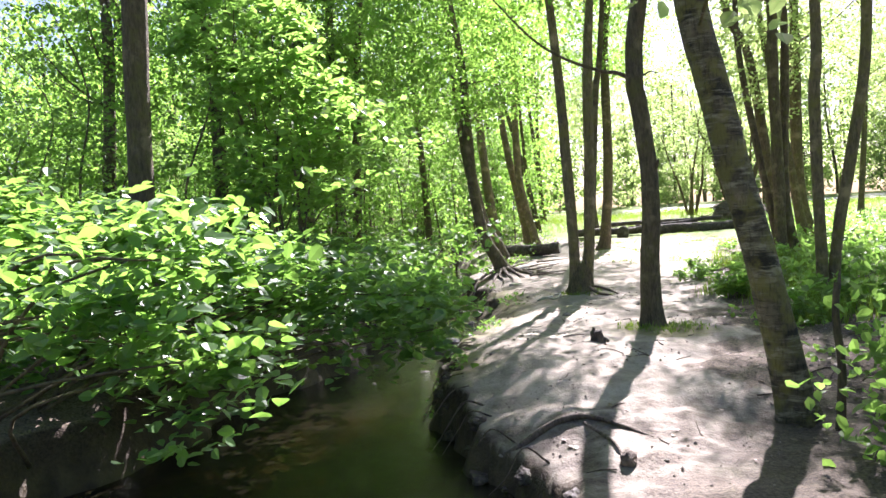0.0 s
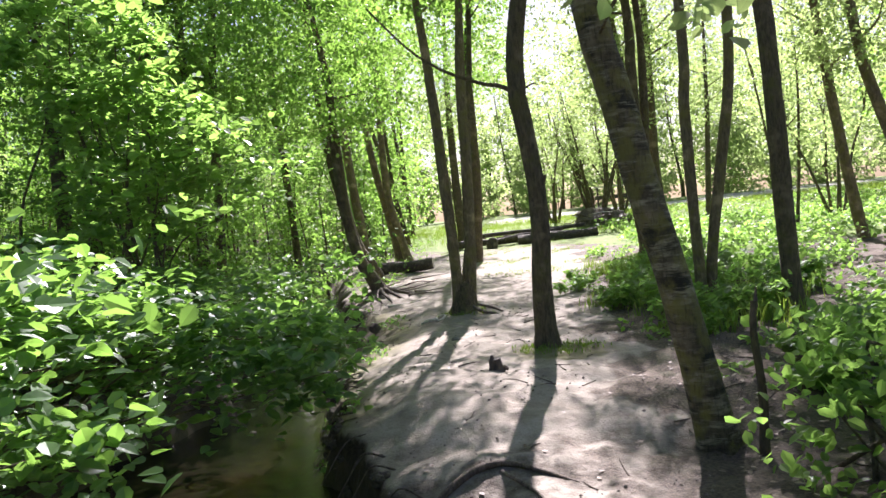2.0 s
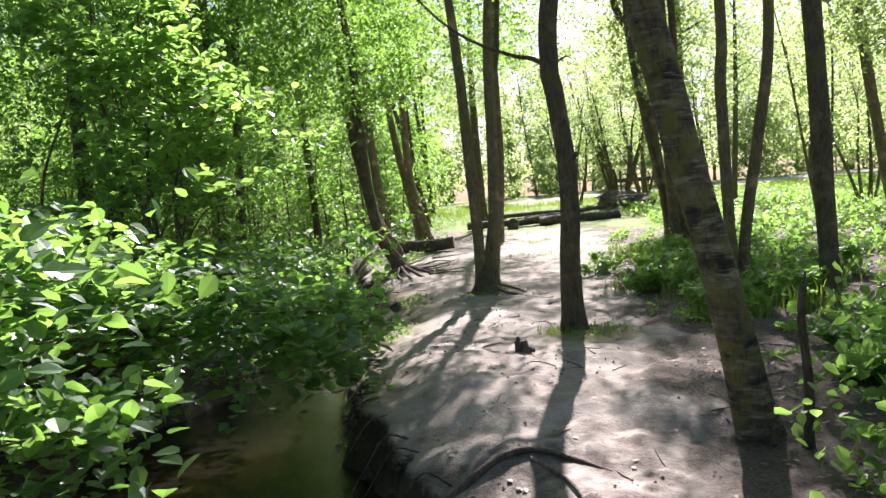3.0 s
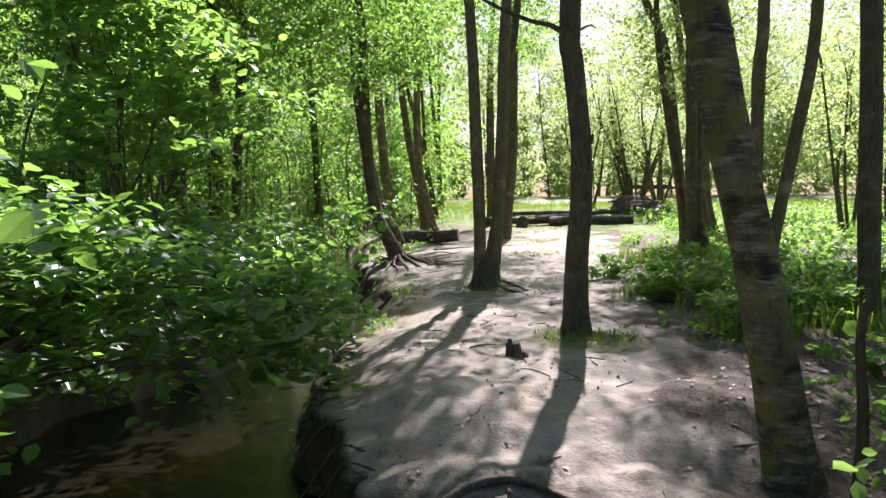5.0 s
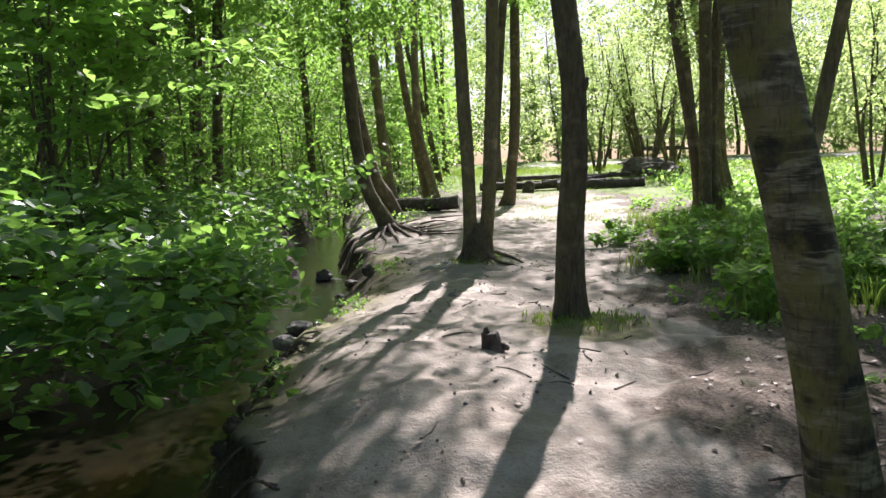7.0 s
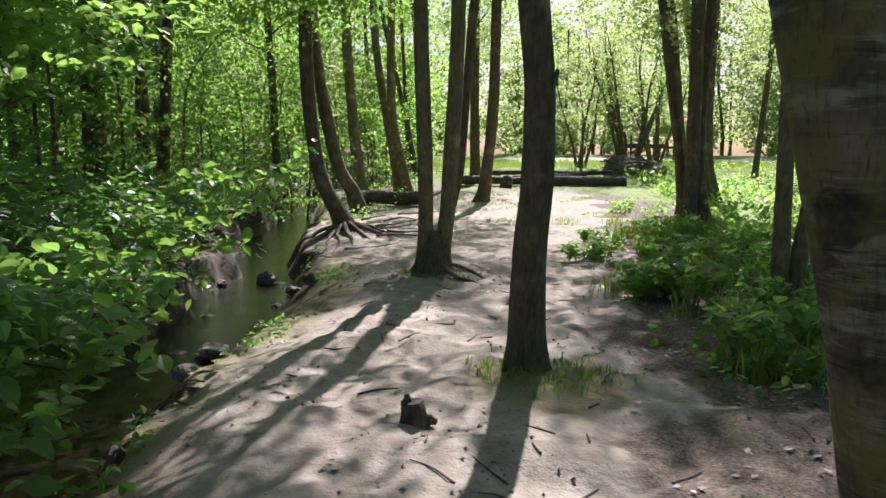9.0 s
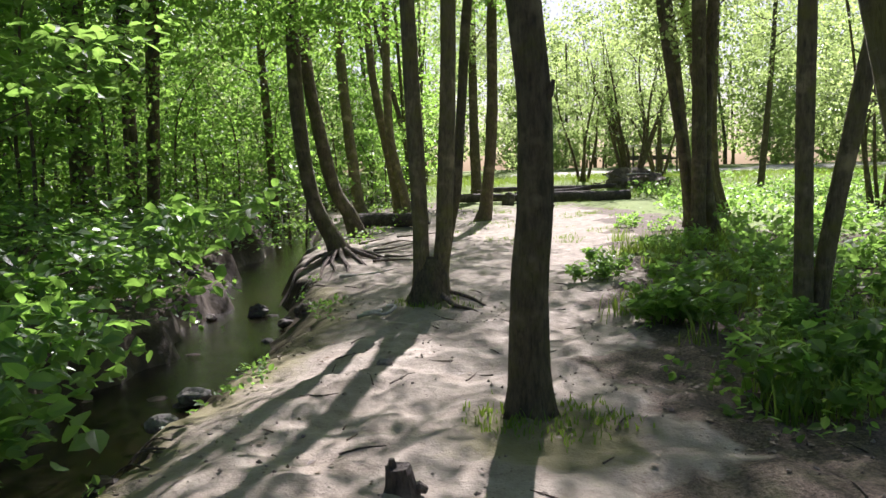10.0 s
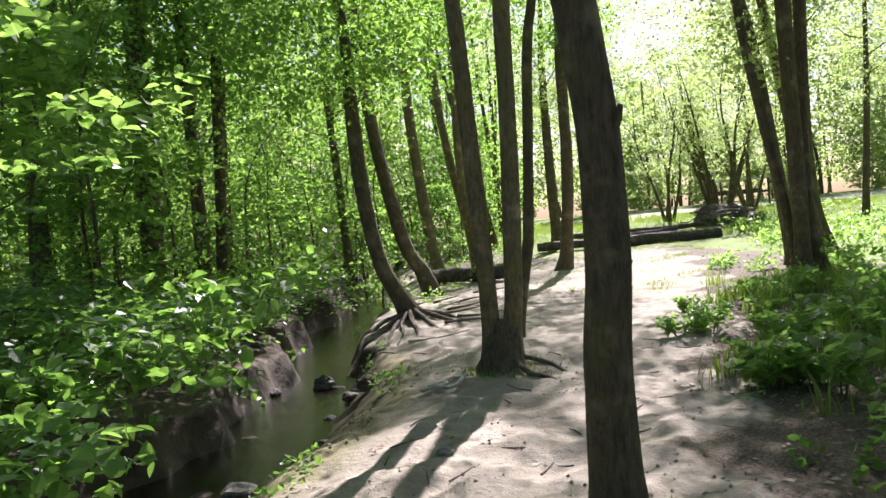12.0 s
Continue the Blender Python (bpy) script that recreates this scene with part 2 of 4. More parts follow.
def tube(path, radii, sides=10, wobble=0.06, flare=0.0, lobes=5, phase=0.0):
    """A closed tapered tube along a path, uneven like wood; flare: how far the foot spreads into root lobes."""
    P, R = np.asarray(path, float), np.asarray(radii, float)
    T = np.gradient(P, axis=0)
    T /= np.linalg.norm(T, axis=1)[:, None] + 1e-9
    ref = np.array((1.0, 0.13, 0.0)) if abs(T[len(T) // 2][2]) > 0.5 else np.array((0.05, 0.1, 1.0))
    U = np.cross(T, ref)
    U /= np.linalg.norm(U, axis=1)[:, None] + 1e-9
    W = np.cross(T, U)
    a = np.linspace(0, 2 * np.pi, sides, endpoint=False)
    h = np.concatenate([[0], np.cumsum(np.linalg.norm(np.diff(P, axis=0), axis=1))])
    rad = R[:, None] * (1 + wobble * (np.sin(2 * a[None] + h[:, None] * 2.1 + phase) + 0.7 * np.sin(3 * a[None] - h[:, None] * 3.7 + 2 * phase) + 0.5 * np.sin(5 * a[None] + h[:, None] * 9.0 + phase)))
    if flare:
        f = np.exp(-h / (R[0] * 1.9))[:, None]
        rad *= 1 + flare * f * (1 + 0.55 * np.sin(lobes * a[None] + phase))
    V = P[:, None] + rad[..., None] * (np.cos(a)[None, :, None] * U[:, None] + np.sin(a)[None, :, None] * W[:, None])
    n = len(P)
    i, j = np.meshgrid(np.arange(n - 1), np.arange(sides), indexing="ij")
    k = (j + 1) % sides
    F = np.stack([i * sides + j, i * sides + k, (i + 1) * sides + k, (i + 1) * sides + j], -1).reshape(-1, 4)
    V = np.vstack([V.reshape(-1, 3), P[0], P[-1]])
    jj = np.arange(0, sides, 2)
    caps = np.concatenate([np.stack([np.full(len(jj), n * sides), (jj + 2) % sides, (jj + 1) % sides, jj], 1),
                           np.stack([np.full(len(jj), n * sides + 1), (n - 1) * sides + jj, (n - 1) * sides + (jj + 1) % sides, (n - 1) * sides + (jj + 2) % sides], 1)])
    return V, np.vstack([F, caps])


def leaves(C, size, rng, flat=0.6, fine=False, spread=0.35, droop=0.25):
    """Leaf blades at the points C. flat: how level they lie; fine: blades with a fold and a rounder outline."""
    n = len(C)
    N = rng.normal(size=(n, 3)) * (1 - flat) + np.array((0, 0, 1.0)) * flat
    N /= np.linalg.norm(N, axis=1)[:, None]
    A = rng.normal(size=(n, 3))
    A[:, 2] -= droop
    A -= (A * N).sum(1)[:, None] * N
    A /= np.linalg.norm(A, axis=1)[:, None] + 1e-9
    B = np.cross(N, A)
    L = (size * (1 + spread * rng.uniform(-1, 1, n)))[:, None]
    if fine == 2:
        prof = ((-0.5, 0, 0), (0.02, 0, -0.03), (0.58, 0, -0.1), (-0.36, 0.24, 0.04), (0.0, 0.37, 0.07), (0.34, 0.22, 0.0), (-0.36, -0.24, 0.04), (0.0, -0.37, 0.07), (0.34, -0.22, 0.0))
        faces = ((0, 1, 4, 3), (1, 2, 5, 4), (0, 6, 7, 1), (1, 7, 8, 2))
    elif fine:
        prof = ((-0.5, 0, 0), (-0.2, 0.34, 0.07), (0.18, 0.32, 0.06), (0.55, 0, -0.06), (0.18, -0.32, 0.06), (-0.2, -0.34, 0.07))
        faces = ((0, 1, 2, 3), (0, 3, 4, 5))
    else:
        prof = ((-0.5, 0, 0), (0.02, 0.36, 0.05), (0.55, 0, -0.04), (0.02, -0.36, 0.05))
        faces = ((0, 1, 2, 3),)
    V = np.stack([C + L * (A * a + B * b + N * c) for a, b, c in prof], 1)
    m = len(prof)
    F = (np.arange(n)[:, None, None] * m + np.array(faces)[None]).reshape(-1, 4)
    return V.reshape(-1, 3), F


def sprays(centres, per, radius, rng, thick=0.22):
    """Points in flat sprays about the centres."""
    c = np.repeat(np.asarray(centres, float), per, 0)
    d = rng.normal(size=c.shape) * 0.5
    tilt = np.repeat(rng.normal(size=(len(centres), 2)) * 0.35, per, 0)
    d[:, 2] = d[:, 2] * thick + d[:, 0] * tilt[:, 0] + d[:, 1] * tilt[:, 1]
    return c + d * np.repeat(np.broadcast_to(radius, len(centres)), per)[:, None]


def in_ball(n, rng):
    v = rng.normal(size=(n, 3))
    return v / np.linalg.norm(v, axis=1)[:, None] * rng.uniform(0.05, 1, n)[:, None] ** (1 / 3)


# ---- the lie of the land ----
WATER_Z = -0.56
BANK_Y = (-40, -3, 0, 1.9, 2.7, 3.1, 3.65, 4.2, 5.3, 6.2, 8, 9.5, 12, 14, 15.2, 16.2, 17.5, 20, 26, 40, 90)
BANK_X = (-1.6, -0.95, -0.3, 0.24, 0.28, 0.04, -0.3, -0.52, -0.93, -1.02, -1.1, -0.75, -0.45, -0.75, -1.2, -1.6, -1.75, -2.1, -2.6, -5, -9)
FAR_Y = (-40, 0, 4, 7, 9, 12, 14.5, 17, 20, 25, 40, 90)
FAR_X = (-5.4, -4.4, -4.2, -3.7, -3.2, -2.95, -3.0, -3.5, -4.2, -4.5, -8, -12)


def smooth(a, b, v):
    t = np.clip((v - a) / (b - a), 0, 1)
    return t * t * (3 - 2 * t)


def wave(x, y):
    """Soft unevenness of a few centimetres."""
    return (np.sin(1.7 * x + 0.6 * y) + np.sin(0.9 * x - 1.9 * y + 1.3) + 0.6 * np.sin(3.9 * x + 2.3 * y + 0.4) + 0.45 * np.sin(5.1 * y - 3.3 * x) + 0.3 * np.sin(9.1 * x + 4.2) * np.sin(8.3 * y)) * 0.3


FREQ = np.random.default_rng(12)
RIPPLES = [(f * math.cos(a), f * math.sin(a), p, 0.05 / f) for f, a, p in zip(FREQ.uniform(5, 34, 40), FREQ.uniform(0, 6.28, 40), FREQ.uniform(0, 6.28, 40))]


def rough_ground(x, y):
    """Trodden unevenness of one or two centimetres."""
    return sum(a * np.sin(fx * x + fy * y + p) for fx, fy, p, a in RIPPLES)


def land(x, y):
    """Height of the ground."""
    x, y = np.asarray(x, float), np.asarray(y, float)
    right, left = np.interp(y, BANK_Y, BANK_X), np.interp(y, FAR_Y, FAR_X)
    fine = rough_ground(x, y)
    right = right + 0.05 * np.sin(4.3 * y) + 0.03 * np.sin(9.0 * y + 1) * (y < 30) + 2.0 * fine * (y < 30)
    left = left + 0.2 * np.sin(1.7 * y) + 0.08 * np.sin(5.3 * y)
    base = 0.025 * wave(x, y) + 0.12 * np.exp(-((x - 0.45) ** 2 / 1.4 + (y - 6.1) ** 2 / 1.6))
    base = base + 0.12 * smooth(22, 37, y) + 0.16 * smooth(2.8, 9, x) + 0.75 * smooth(37.5, 46, y) + 0.7 * smooth(46, 75, y)
    base = base + (0.3 - 0.15 * smooth(6, 9, y) * smooth(18, 15, y)) * smooth(-2.7, -4.6, x) + 0.05 * np.exp(-((x - 1.45) ** 2 + (y - 7.8) ** 2) / 0.25) + 0.07 * np.exp(-((x - 0.7) ** 2 + (y - 12.35) ** 2) / 0.4)
    base = base + 0.16 * np.exp(-((x + 1.2) ** 2 + (y - 17.2) ** 2) / 0.9) + 0.03 * wave(2.3 * x + 4, 2.1 * y)
    base = base - 0.11 * smooth(0.75, 0.0, x - right)
    steep = np.interp(y, (-40, 5.6, 8, 9.8, 14, 15.6, 90), (0.26, 0.26, 0.4, 1.25, 1.15, 0.6, 0.8))
    s = smooth(0, 1, (right - x) / steep) * smooth(0, 1, (x - left) / 0.38)
    base = base + fine - 0.16 * smooth(5.2, 3.4, y) * smooth(-1.0, 2.6, y) + 0.1 * smooth(1.6, -0.5, y) - 0.08 * np.exp(-((x - 2.2) ** 2 + (y - 3.9) ** 2) / 0.6)
    bed = -0.74 + 1.8 * fine + 0.11 * wave(1.6 * x + 1, 1.3 * y)
    return base * (1 - s) + bed * s


def axis(lo, a, b, hi, step):
    """Fine steps from a to b, growing outwards to lo and hi."""
    mid = np.arange(a, b, step)
    out, inn, s = [], [], step
    v = b
    while v < hi:
        out.append(v)
        s *= 1.14
        v += s
    v, s = a, step
    while v > lo:
        s *= 1.14
        v -= s
        inn.append(v)
    return np.array(inn[::-1] + list(mid) + out + [hi])


def build_ground():
    xs, ys = axis(-400, -6.5, 8.0, 400, 0.07), axis(-300, 1.2, 20, 700, 0.075)
    X, Y = np.meshgrid(xs, ys, indexing="ij")
    Z = land(X, Y)
    V = np.stack([X, Y, Z], -1).reshape(-1, 3)
    n, m = X.shape
    i, j = np.meshgrid(np.arange(n - 1), np.arange(m - 1), indexing="ij")
    a = i * m + j
    F = np.stack([a, a + m, a + m + 1, a + 1], -1).reshape(-1, 4)
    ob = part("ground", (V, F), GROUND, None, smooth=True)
    tagged(ob, "trodden pale earth path, leaf litter and grass", "ground", kind="structure")
    side = np.interp(Y, (-40, 0, 4, 6, 8, 10, 14, 20, 28, 36, 44), (2.0, 1.7, 1.6, 2.0, 2.3, 2.6, 3.4, 4.9, 6.2, 7.5, 8.0))
    lip = np.interp(Y, BANK_Y, BANK_X)
    side = side + 0.35 * np.sin(1.9 * Y) + 0.2 * np.sin(4.3 * Y + X)
    bare = (0.5 + 0.5 * smooth(3.4, 6.0, Y)) * smooth(-0.5, 0.5, side - X) * smooth(-0.9, 0.1, X - lip + 0.5) * (0.35 + 0.65 * smooth(38, 24, Y)) * smooth(44, 40, Y)
    grass = smooth(37, 46, Y + 0.4 * X) * smooth(-9, -3, X) + 0.75 * smooth(6, 9, X) * smooth(14, 22, Y) + 0.5 * smooth(25, 36, Y) * smooth(-1, 2, X)
    lane = smooth(3.6, 2.8, np.abs(Y - (58 + 0.25 * (X - 10)))) * smooth(4, 8, X)
    moss = 1.25 * np.exp(-((X - 1.55) ** 2 + (Y - 7.4) ** 2) / 0.4) + 0.8 * np.exp(-((X - 0.75) ** 2 + (Y - 12.1) ** 2) / 0.25) + 0.95 * smooth(1.0, 0.1, np.abs(X - lip + 0.3)) * smooth(4, 6, Y) * smooth(17, 14, Y)
    cover = np.stack([bare, np.clip(grass, 0, 1), lane, moss], -1).reshape(-1, 4).astype(np.float32)
    at = ob.data.color_attributes.new("cover", "FLOAT_COLOR", "POINT")
    at.data.foreach_set("color", cover.ravel())
    return ob


def build_water():
    ys = np.arange(-38, 88, 0.5)
    r, l = np.interp(ys, BANK_Y, BANK_X) + 0.3, np.interp(ys, FAR_Y, FAR_X) - 0.4
    V = np.vstack([np.stack([l, ys, np.full_like(ys, WATER_Z)], 1), np.stack([r, ys, np.full_like(ys, WATER_Z)], 1)])
    n = len(ys)
    i = np.arange(n - 1)
    tagged(part("water", (V, np.stack([i, i + n, i + n + 1, i + 1], 1)), WATER, None), "shallow brown stream water in shade", "water", kind="structure")


build_ground()
build_water()

# ---- trees ----


def tree(points, r0, r1, height, label, bark=None, leaf=None, crown=(0.55, 1.0, 2.2), density=1.0, size=0.105, flare=0.5, limbs=9, seed=1, sides=14, group="", branches=()):
    """A tree whose trunk follows the points and then grows on to its height. crown: where it begins (share of the height), and its spread low and high."""
    rng = np.random.default_rng(seed)
    bark, leaf = bark or BARK, leaf or LEAF_WOOD
    P = [np.array(p, float) for p in points]
    P[0][2] = float(land(P[0][0], P[0][1])) - 0.1
    base = P[0].copy()
    way = (P[-1] - P[-2]) / np.linalg.norm(P[-1] - P[-2])
    way = way * 0.5 + np.array((0, 0, 0.5))
    way /= np.linalg.norm(way)
    while P[-1][2] < height - 2.0:
        step = min(3.0, height - P[-1][2])
        way = way + rng.normal(size=3) * (0.07, 0.07, 0.0)
        P.append(P[-1] + way / np.linalg.norm(way) * step)
    top = spline(np.array(P) - base, max(18, len(P) * 7))
    hgt = np.clip(top[:, 2] / height, 0, 1)
    shape = r0 + (r1 - r0) * np.clip(top[:, 2] / 6.0, 0, 1)
    rad = np.maximum(shape * (1 - np.clip((hgt - 0.4) / 0.6, 0, 1) * 0.85), 0.012)
    e = thing("tree", base, label, "tree", group)
    part("trunk", tube(top, rad, sides, 0.035, flare, 5, seed * 1.3), bark, e, smooth=True)
    tips = []
    for b in range(limbs):
        u = rng.uniform(crown[0] * 0.92, 0.95)
        o = top[min(int(np.searchsorted(top[:, 2], u * height)), len(top) - 1)]
        ang = rng.uniform(0, 2 * np.pi)
        reach = (crown[1] + (crown[2] - crown[1]) * rng.uniform(0.3, 1)) * (1.2 - 0.6 * u)
        d = np.array((math.cos(ang) * reach, math.sin(ang) * reach, reach * rng.uniform(0.3, 0.9)))
        q = spline([o, o + d * 0.45 + rng.normal(size=3) * 0.08, o + d + np.array((0, 0, 0.2 * reach))], 9)
        part("branch", tube(q, np.linspace(max(r1 * 0.3, 0.014), 0.006, 9), 5, 0.03), bark, e, smooth=True)
        tips += [q[4], q[6], q[8]]
    for q, ra in branches:
        q = spline(np.array(q, float) - base, 22)
        part("branch", tube(q, np.linspace(ra, ra * 0.3, 22), 8, 0.06), bark, e, smooth=True)
    n = int(95 * density)
    z = rng.uniform(crown[0], 1.0, n) * height
    w = np.interp(z / height, (crown[0], 0.75, 1.0), (crown[1], crown[2], crown[1] * 0.4))
    k = np.clip(np.searchsorted(top[:, 2], z), 0, len(top) - 1)
    off = in_ball(n, rng) * w[:, None]
    C = np.stack([top[k, 0] + off[:, 0], top[k, 1] + off[:, 1], z], 1)
    C = np.vstack([C, np.repeat(np.array(tips), 1, 0)]) if tips else C
    part("crown", leaves(sprays(C, 38, 0.62, rng), size, rng, 0.45), leaf, e, "spring-green leaves in loose sprays")
    return e


A_LABEL = "dark alder with a bent trunk and mossy foot"
tree([(1.42, 7.8, 0), (1.44, 7.8, 0.85), (1.48, 7.8, 1.4), (1.48, 7.8, 2.16), (1.40, 7.8, 2.95), (1.36, 7.8, 3.3), (1.45, 7.8, 4.2)], 0.125, 0.10, 11, A_LABEL, BARK_DARK, crown=(0.6, 0.8, 1.6), density=0.55, seed=3, sides=22,
     branches=(([(1.36, 7.8, 3.26), (1.15, 7.8, 3.38), (0.92, 7.78, 3.43), (0.45, 7.7, 3.62), (0.05, 7.6, 3.9), (-0.4, 7.5, 4.4)], 0.034), ([(1.46, 7.8, 3.32), (1.56, 7.75, 3.36), (1.64, 7.75, 3.33)], 0.016),
               ([(1.5, 7.76, 2.08), (1.57, 7.74, 2.13), (1.60, 7.73, 2.22)], 0.045), ([(1.49, 7.75, 1.36), (1.56, 7.73, 1.40), (1.59, 7.72, 1.44)], 0.035)))
birch = tree([(2.12, 4.1, 0), (1.86, 4.1, 1.15), (1.68, 4.1, 1.9), (1.52, 4.1, 2.7), (1.38, 4.1, 3.4)], 0.14, 0.115, 10, "leaning birch with a mossy, ringed and blotched trunk", BARK_MOSS, crown=(0.6, 0.8, 1.8), density=0.6, flare=0.35, seed=4, sides=24, branches=(([(1.45, 4.1, 3.05), (1.36, 3.2, 3.1), (1.2, 2.2, 2.9), (1.1, 1.2, 2.55), (0.75, 1.2, 2.66)], 0.016),))
spray = np.random.default_rng(5)
for x, y, z, count in ((1.16, 1.25, 2.47, 20), (0.74, 1.25, 2.62, 9)):
    for n in range(count):
        at = np.array([(x, y, z)]) - np.array(birch.location) + spray.normal(size=(1, 3)) * (0.11, 0.14, 0.05)
        part("leaf", leaves(at, 0.09, spray, 0.6, True), LEAF_PALE, birch)
twin = tree([(0.60, 12.35, 0), (0.61, 12.35, 0.94), (0.54, 12.35, 2.96), (0.48, 12.35, 4.4)], 0.105, 0.09, 10, "slim alder, one of a pair grown from one stool", BARK, crown=(0.58, 1.0, 1.25), density=1.0, flare=0.9, seed=5, sides=18, group="twin alders on the bank")
part("stool", tube(spline([(0.1, 0, 0.0), (0.11, 0.0, 0.18), (0.14, 0, 0.42), (0.16, 0, 0.66)], 12), np.interp(np.linspace(0, 1, 12), (0, 0.35, 0.7, 1), (0.25, 0.2, 0.165, 0.1)), 22, 0.05, 0.45, 6, 2.0), BARK_DARK, twin, "dark swollen stool that both stems grow from", smooth=True)
tree([(0.80, 12.40, 0), (0.91, 12.35, 1.1), (1.0, 12.35, 2.98), (1.05, 12.35, 4.4)], 0.105, 0.092, 10, "slim alder, one of a pair grown from one stool", BARK, crown=(0.78, 0.7, 1.2), density=0.5, flare=0.9, seed=6, sides=18, group="twin alders on the bank")
tree([(0.84, 15, 0), (1.0, 15, 0.8), (1.13, 15, 1.5), (1.24, 15, 2.9), (1.35, 15, 4.26), (1.5, 15, 5.2)], 0.085, 0.07, 11, "thin dark tree behind the twin alders", BARK_DARK, seed=7, density=1.1, crown=(0.58, 1.0, 1.35))
tree([(-1.0, 17.25, 0), (-1.2, 17.25, 0.45), (-1.52, 17.25, 1.15), (-1.72, 17.25, 2.3), (-1.80, 17.25, 3.8), (-1.84, 17.25, 5.6)], 0.15, 0.12, 9.6, "alder curving up from exposed roots on the stream bank", BARK_DARK, seed=8, flare=0.7, density=5.2, crown=(0.42, 2.0, 3.2))
tree([(-1.3, 22.9, 0), (-1.55, 22.9, 0.6), (-1.99, 22.9, 1.5), (-2.5, 22.9, 4.2), (-2.72, 22.9, 7.2)], 0.19, 0.15, 15, "leaning alder by the stream with a curved foot", BARK_DARK, seed=9, flare=0.7, density=3.0, crown=(0.4, 1.4, 3.2))
tree([(-1.9, 30, 0), (-2.15, 30, 1.2), (-2.51, 30, 5.2), (-2.64, 30, 9.2)], 0.21, 0.17, 16, "straight grey alder in the wood", BARK, seed=10)
tree([(-0.35, 32, 0), (-0.6, 32, 1.0), (-1.05, 32, 3.4), (-1.05, 32, 7.7), (-0.95, 32, 9.8)], 0.18, 0.15, 16, "alder with a leaning foot in the wood", BARK, seed=11)
tree([(-0.8, 32.4, 0), (-0.94, 32.4, 1.2), (-1.66, 32.4, 5.5), (-1.88, 32.4, 9.8)], 0.17, 0.15, 16, "slim grey alder in the wood", BARK, seed=12)
tree([(2.2, 28, 0), (2.36, 28, 0.8), (2.58, 28, 3.3), (2.69, 28, 8.0)], 0.2, 0.17, 15, "slim alder on the far side of the path", BARK_DARK, seed=13, density=4.2, crown=(0.45, 1.6, 3.4))
tree([(2.62, 40, 0), (2.55, 40, 2.0), (2.51, 40, 5.4), (2.56, 40, 9.5)], 0.26, 0.2, 15, "dark tree by the fallen logs", BARK_DARK, LEAF_PALE, seed=14, density=4.6, crown=(0.4, 1.8, 4.2))
tree([(6.22, 18.7, 0), (6.22, 18.7, 2.3), (6.19, 18.7, 5.3), (6.23, 18.7, 6.4)], 0.15, 0.14, 14, "dark alder stem of a clump in the undergrowth", BARK_DARK, LEAF_PALE, seed=15, density=1.9, crown=(0.5, 1.6, 2.9), group="alder clump")
tree([(6.8, 18.9, 0), (6.55, 18.9, 0.6), (6.42, 18.9, 2.2), (6.58, 18.9, 6.0)], 0.13, 0.11, 13, "dark alder stem with a spreading foot in a clump", BARK_DARK, LEAF_PALE, seed=26, density=0.5, crown=(0.55, 1.0, 2.0), group="alder clump", flare=0.8)
tree([(6.25, 19.0, 0), (6.1, 19.0, 1.2), (5.72, 19.0, 3.5), (5.4, 19.0, 6.0)], 0.1, 0.085, 12, "leafy dark alder stem leaning out of a clump", BARK_DARK, LEAF_PALE, seed=27, density=0.5, crown=(0.35, 0.7, 1.6), group="alder clump")
tree([(9.1, 25, 0), (8.75, 25, 1.4), (8.66, 25, 3.4), (8.75, 25, 8.3)], 0.21, 0.18, 15, "dark alder stem of a clump in the undergrowth", BARK_DARK, LEAF_PALE, seed=16, density=2.6, crown=(0.42, 1.6, 3.8), group="alder clump")
tree([(7.2, 22, 0), (6.88, 22, 2.7), (6.45, 22, 6.0), (5.87, 22, 7.4)], 0.17, 0.13, 14, "leafy dark alder stem leaning out of a clump", BARK_DARK, LEAF_PALE, seed=17, density=1.6, group="alder clump", crown=(0.3, 0.9, 2.8))
tree([(8.5, 24, 0), (8.02, 24, 3.3), (7.32, 24, 8.0)], 0.16, 0.12, 14, "leafy dark alder stem leaning out of a clump", BARK_DARK, LEAF_PALE, seed=18, density=1.6, group="alder clump", crown=(0.35, 0.9, 2.8))
tree([(4.38, 10.2, 0), (4.36, 10.2, 1.75), (4.36, 10.2, 3.2), (4.42, 10.2, 4.1)], 0.09, 0.08, 12, "pale-lit alder, one of a forked pair in nettles", BARK, LEAF_PALE, seed=19, density=0.9, group="forked pair", crown=(0.48, 1.5, 2.5))
tree([(4.5, 10.25, 0), (4.66, 10.2, 1.2), (4.88, 10.2, 2.3), (5.15, 10.2, 4.0)], 0.09, 0.08, 12, "leaning alder, one of a forked pair in nettles", BARK, LEAF_PALE, seed=20, density=0.8, group="forked pair", crown=(0.5, 1.2, 2.4))
tree([(4.93, 8.35, 0), (4.9, 8.35, 1.7), (4.88, 8.35, 3.4)], 0.125, 0.12, 12, "upright dark alder with flared foot in leaf litter", BARK_DARK, LEAF_PALE, seed=21, density=1.3, crown=(0.5, 1.0, 3.0))
tree([(11.9, 18, 0), (11.66, 18, 1.0), (11.31, 18, 3.4), (11.07, 18, 5.4)], 0.15, 0.12, 13, "slim tree leaning over sunny undergrowth", BARK, LEAF_PALE, seed=22, density=1.6, crown=(0.35, 1.0, 2.6))
tree([(12.4, 16, 0), (12.0, 16, 1.1), (11.4, 16, 2.9), (10.84, 16, 4.9)], 0.15, 0.12, 12, "slim tree leaning over sunny undergrowth", BARK, LEAF_PALE, seed=23, density=1.6, crown=(0.35, 1.0, 2.6))
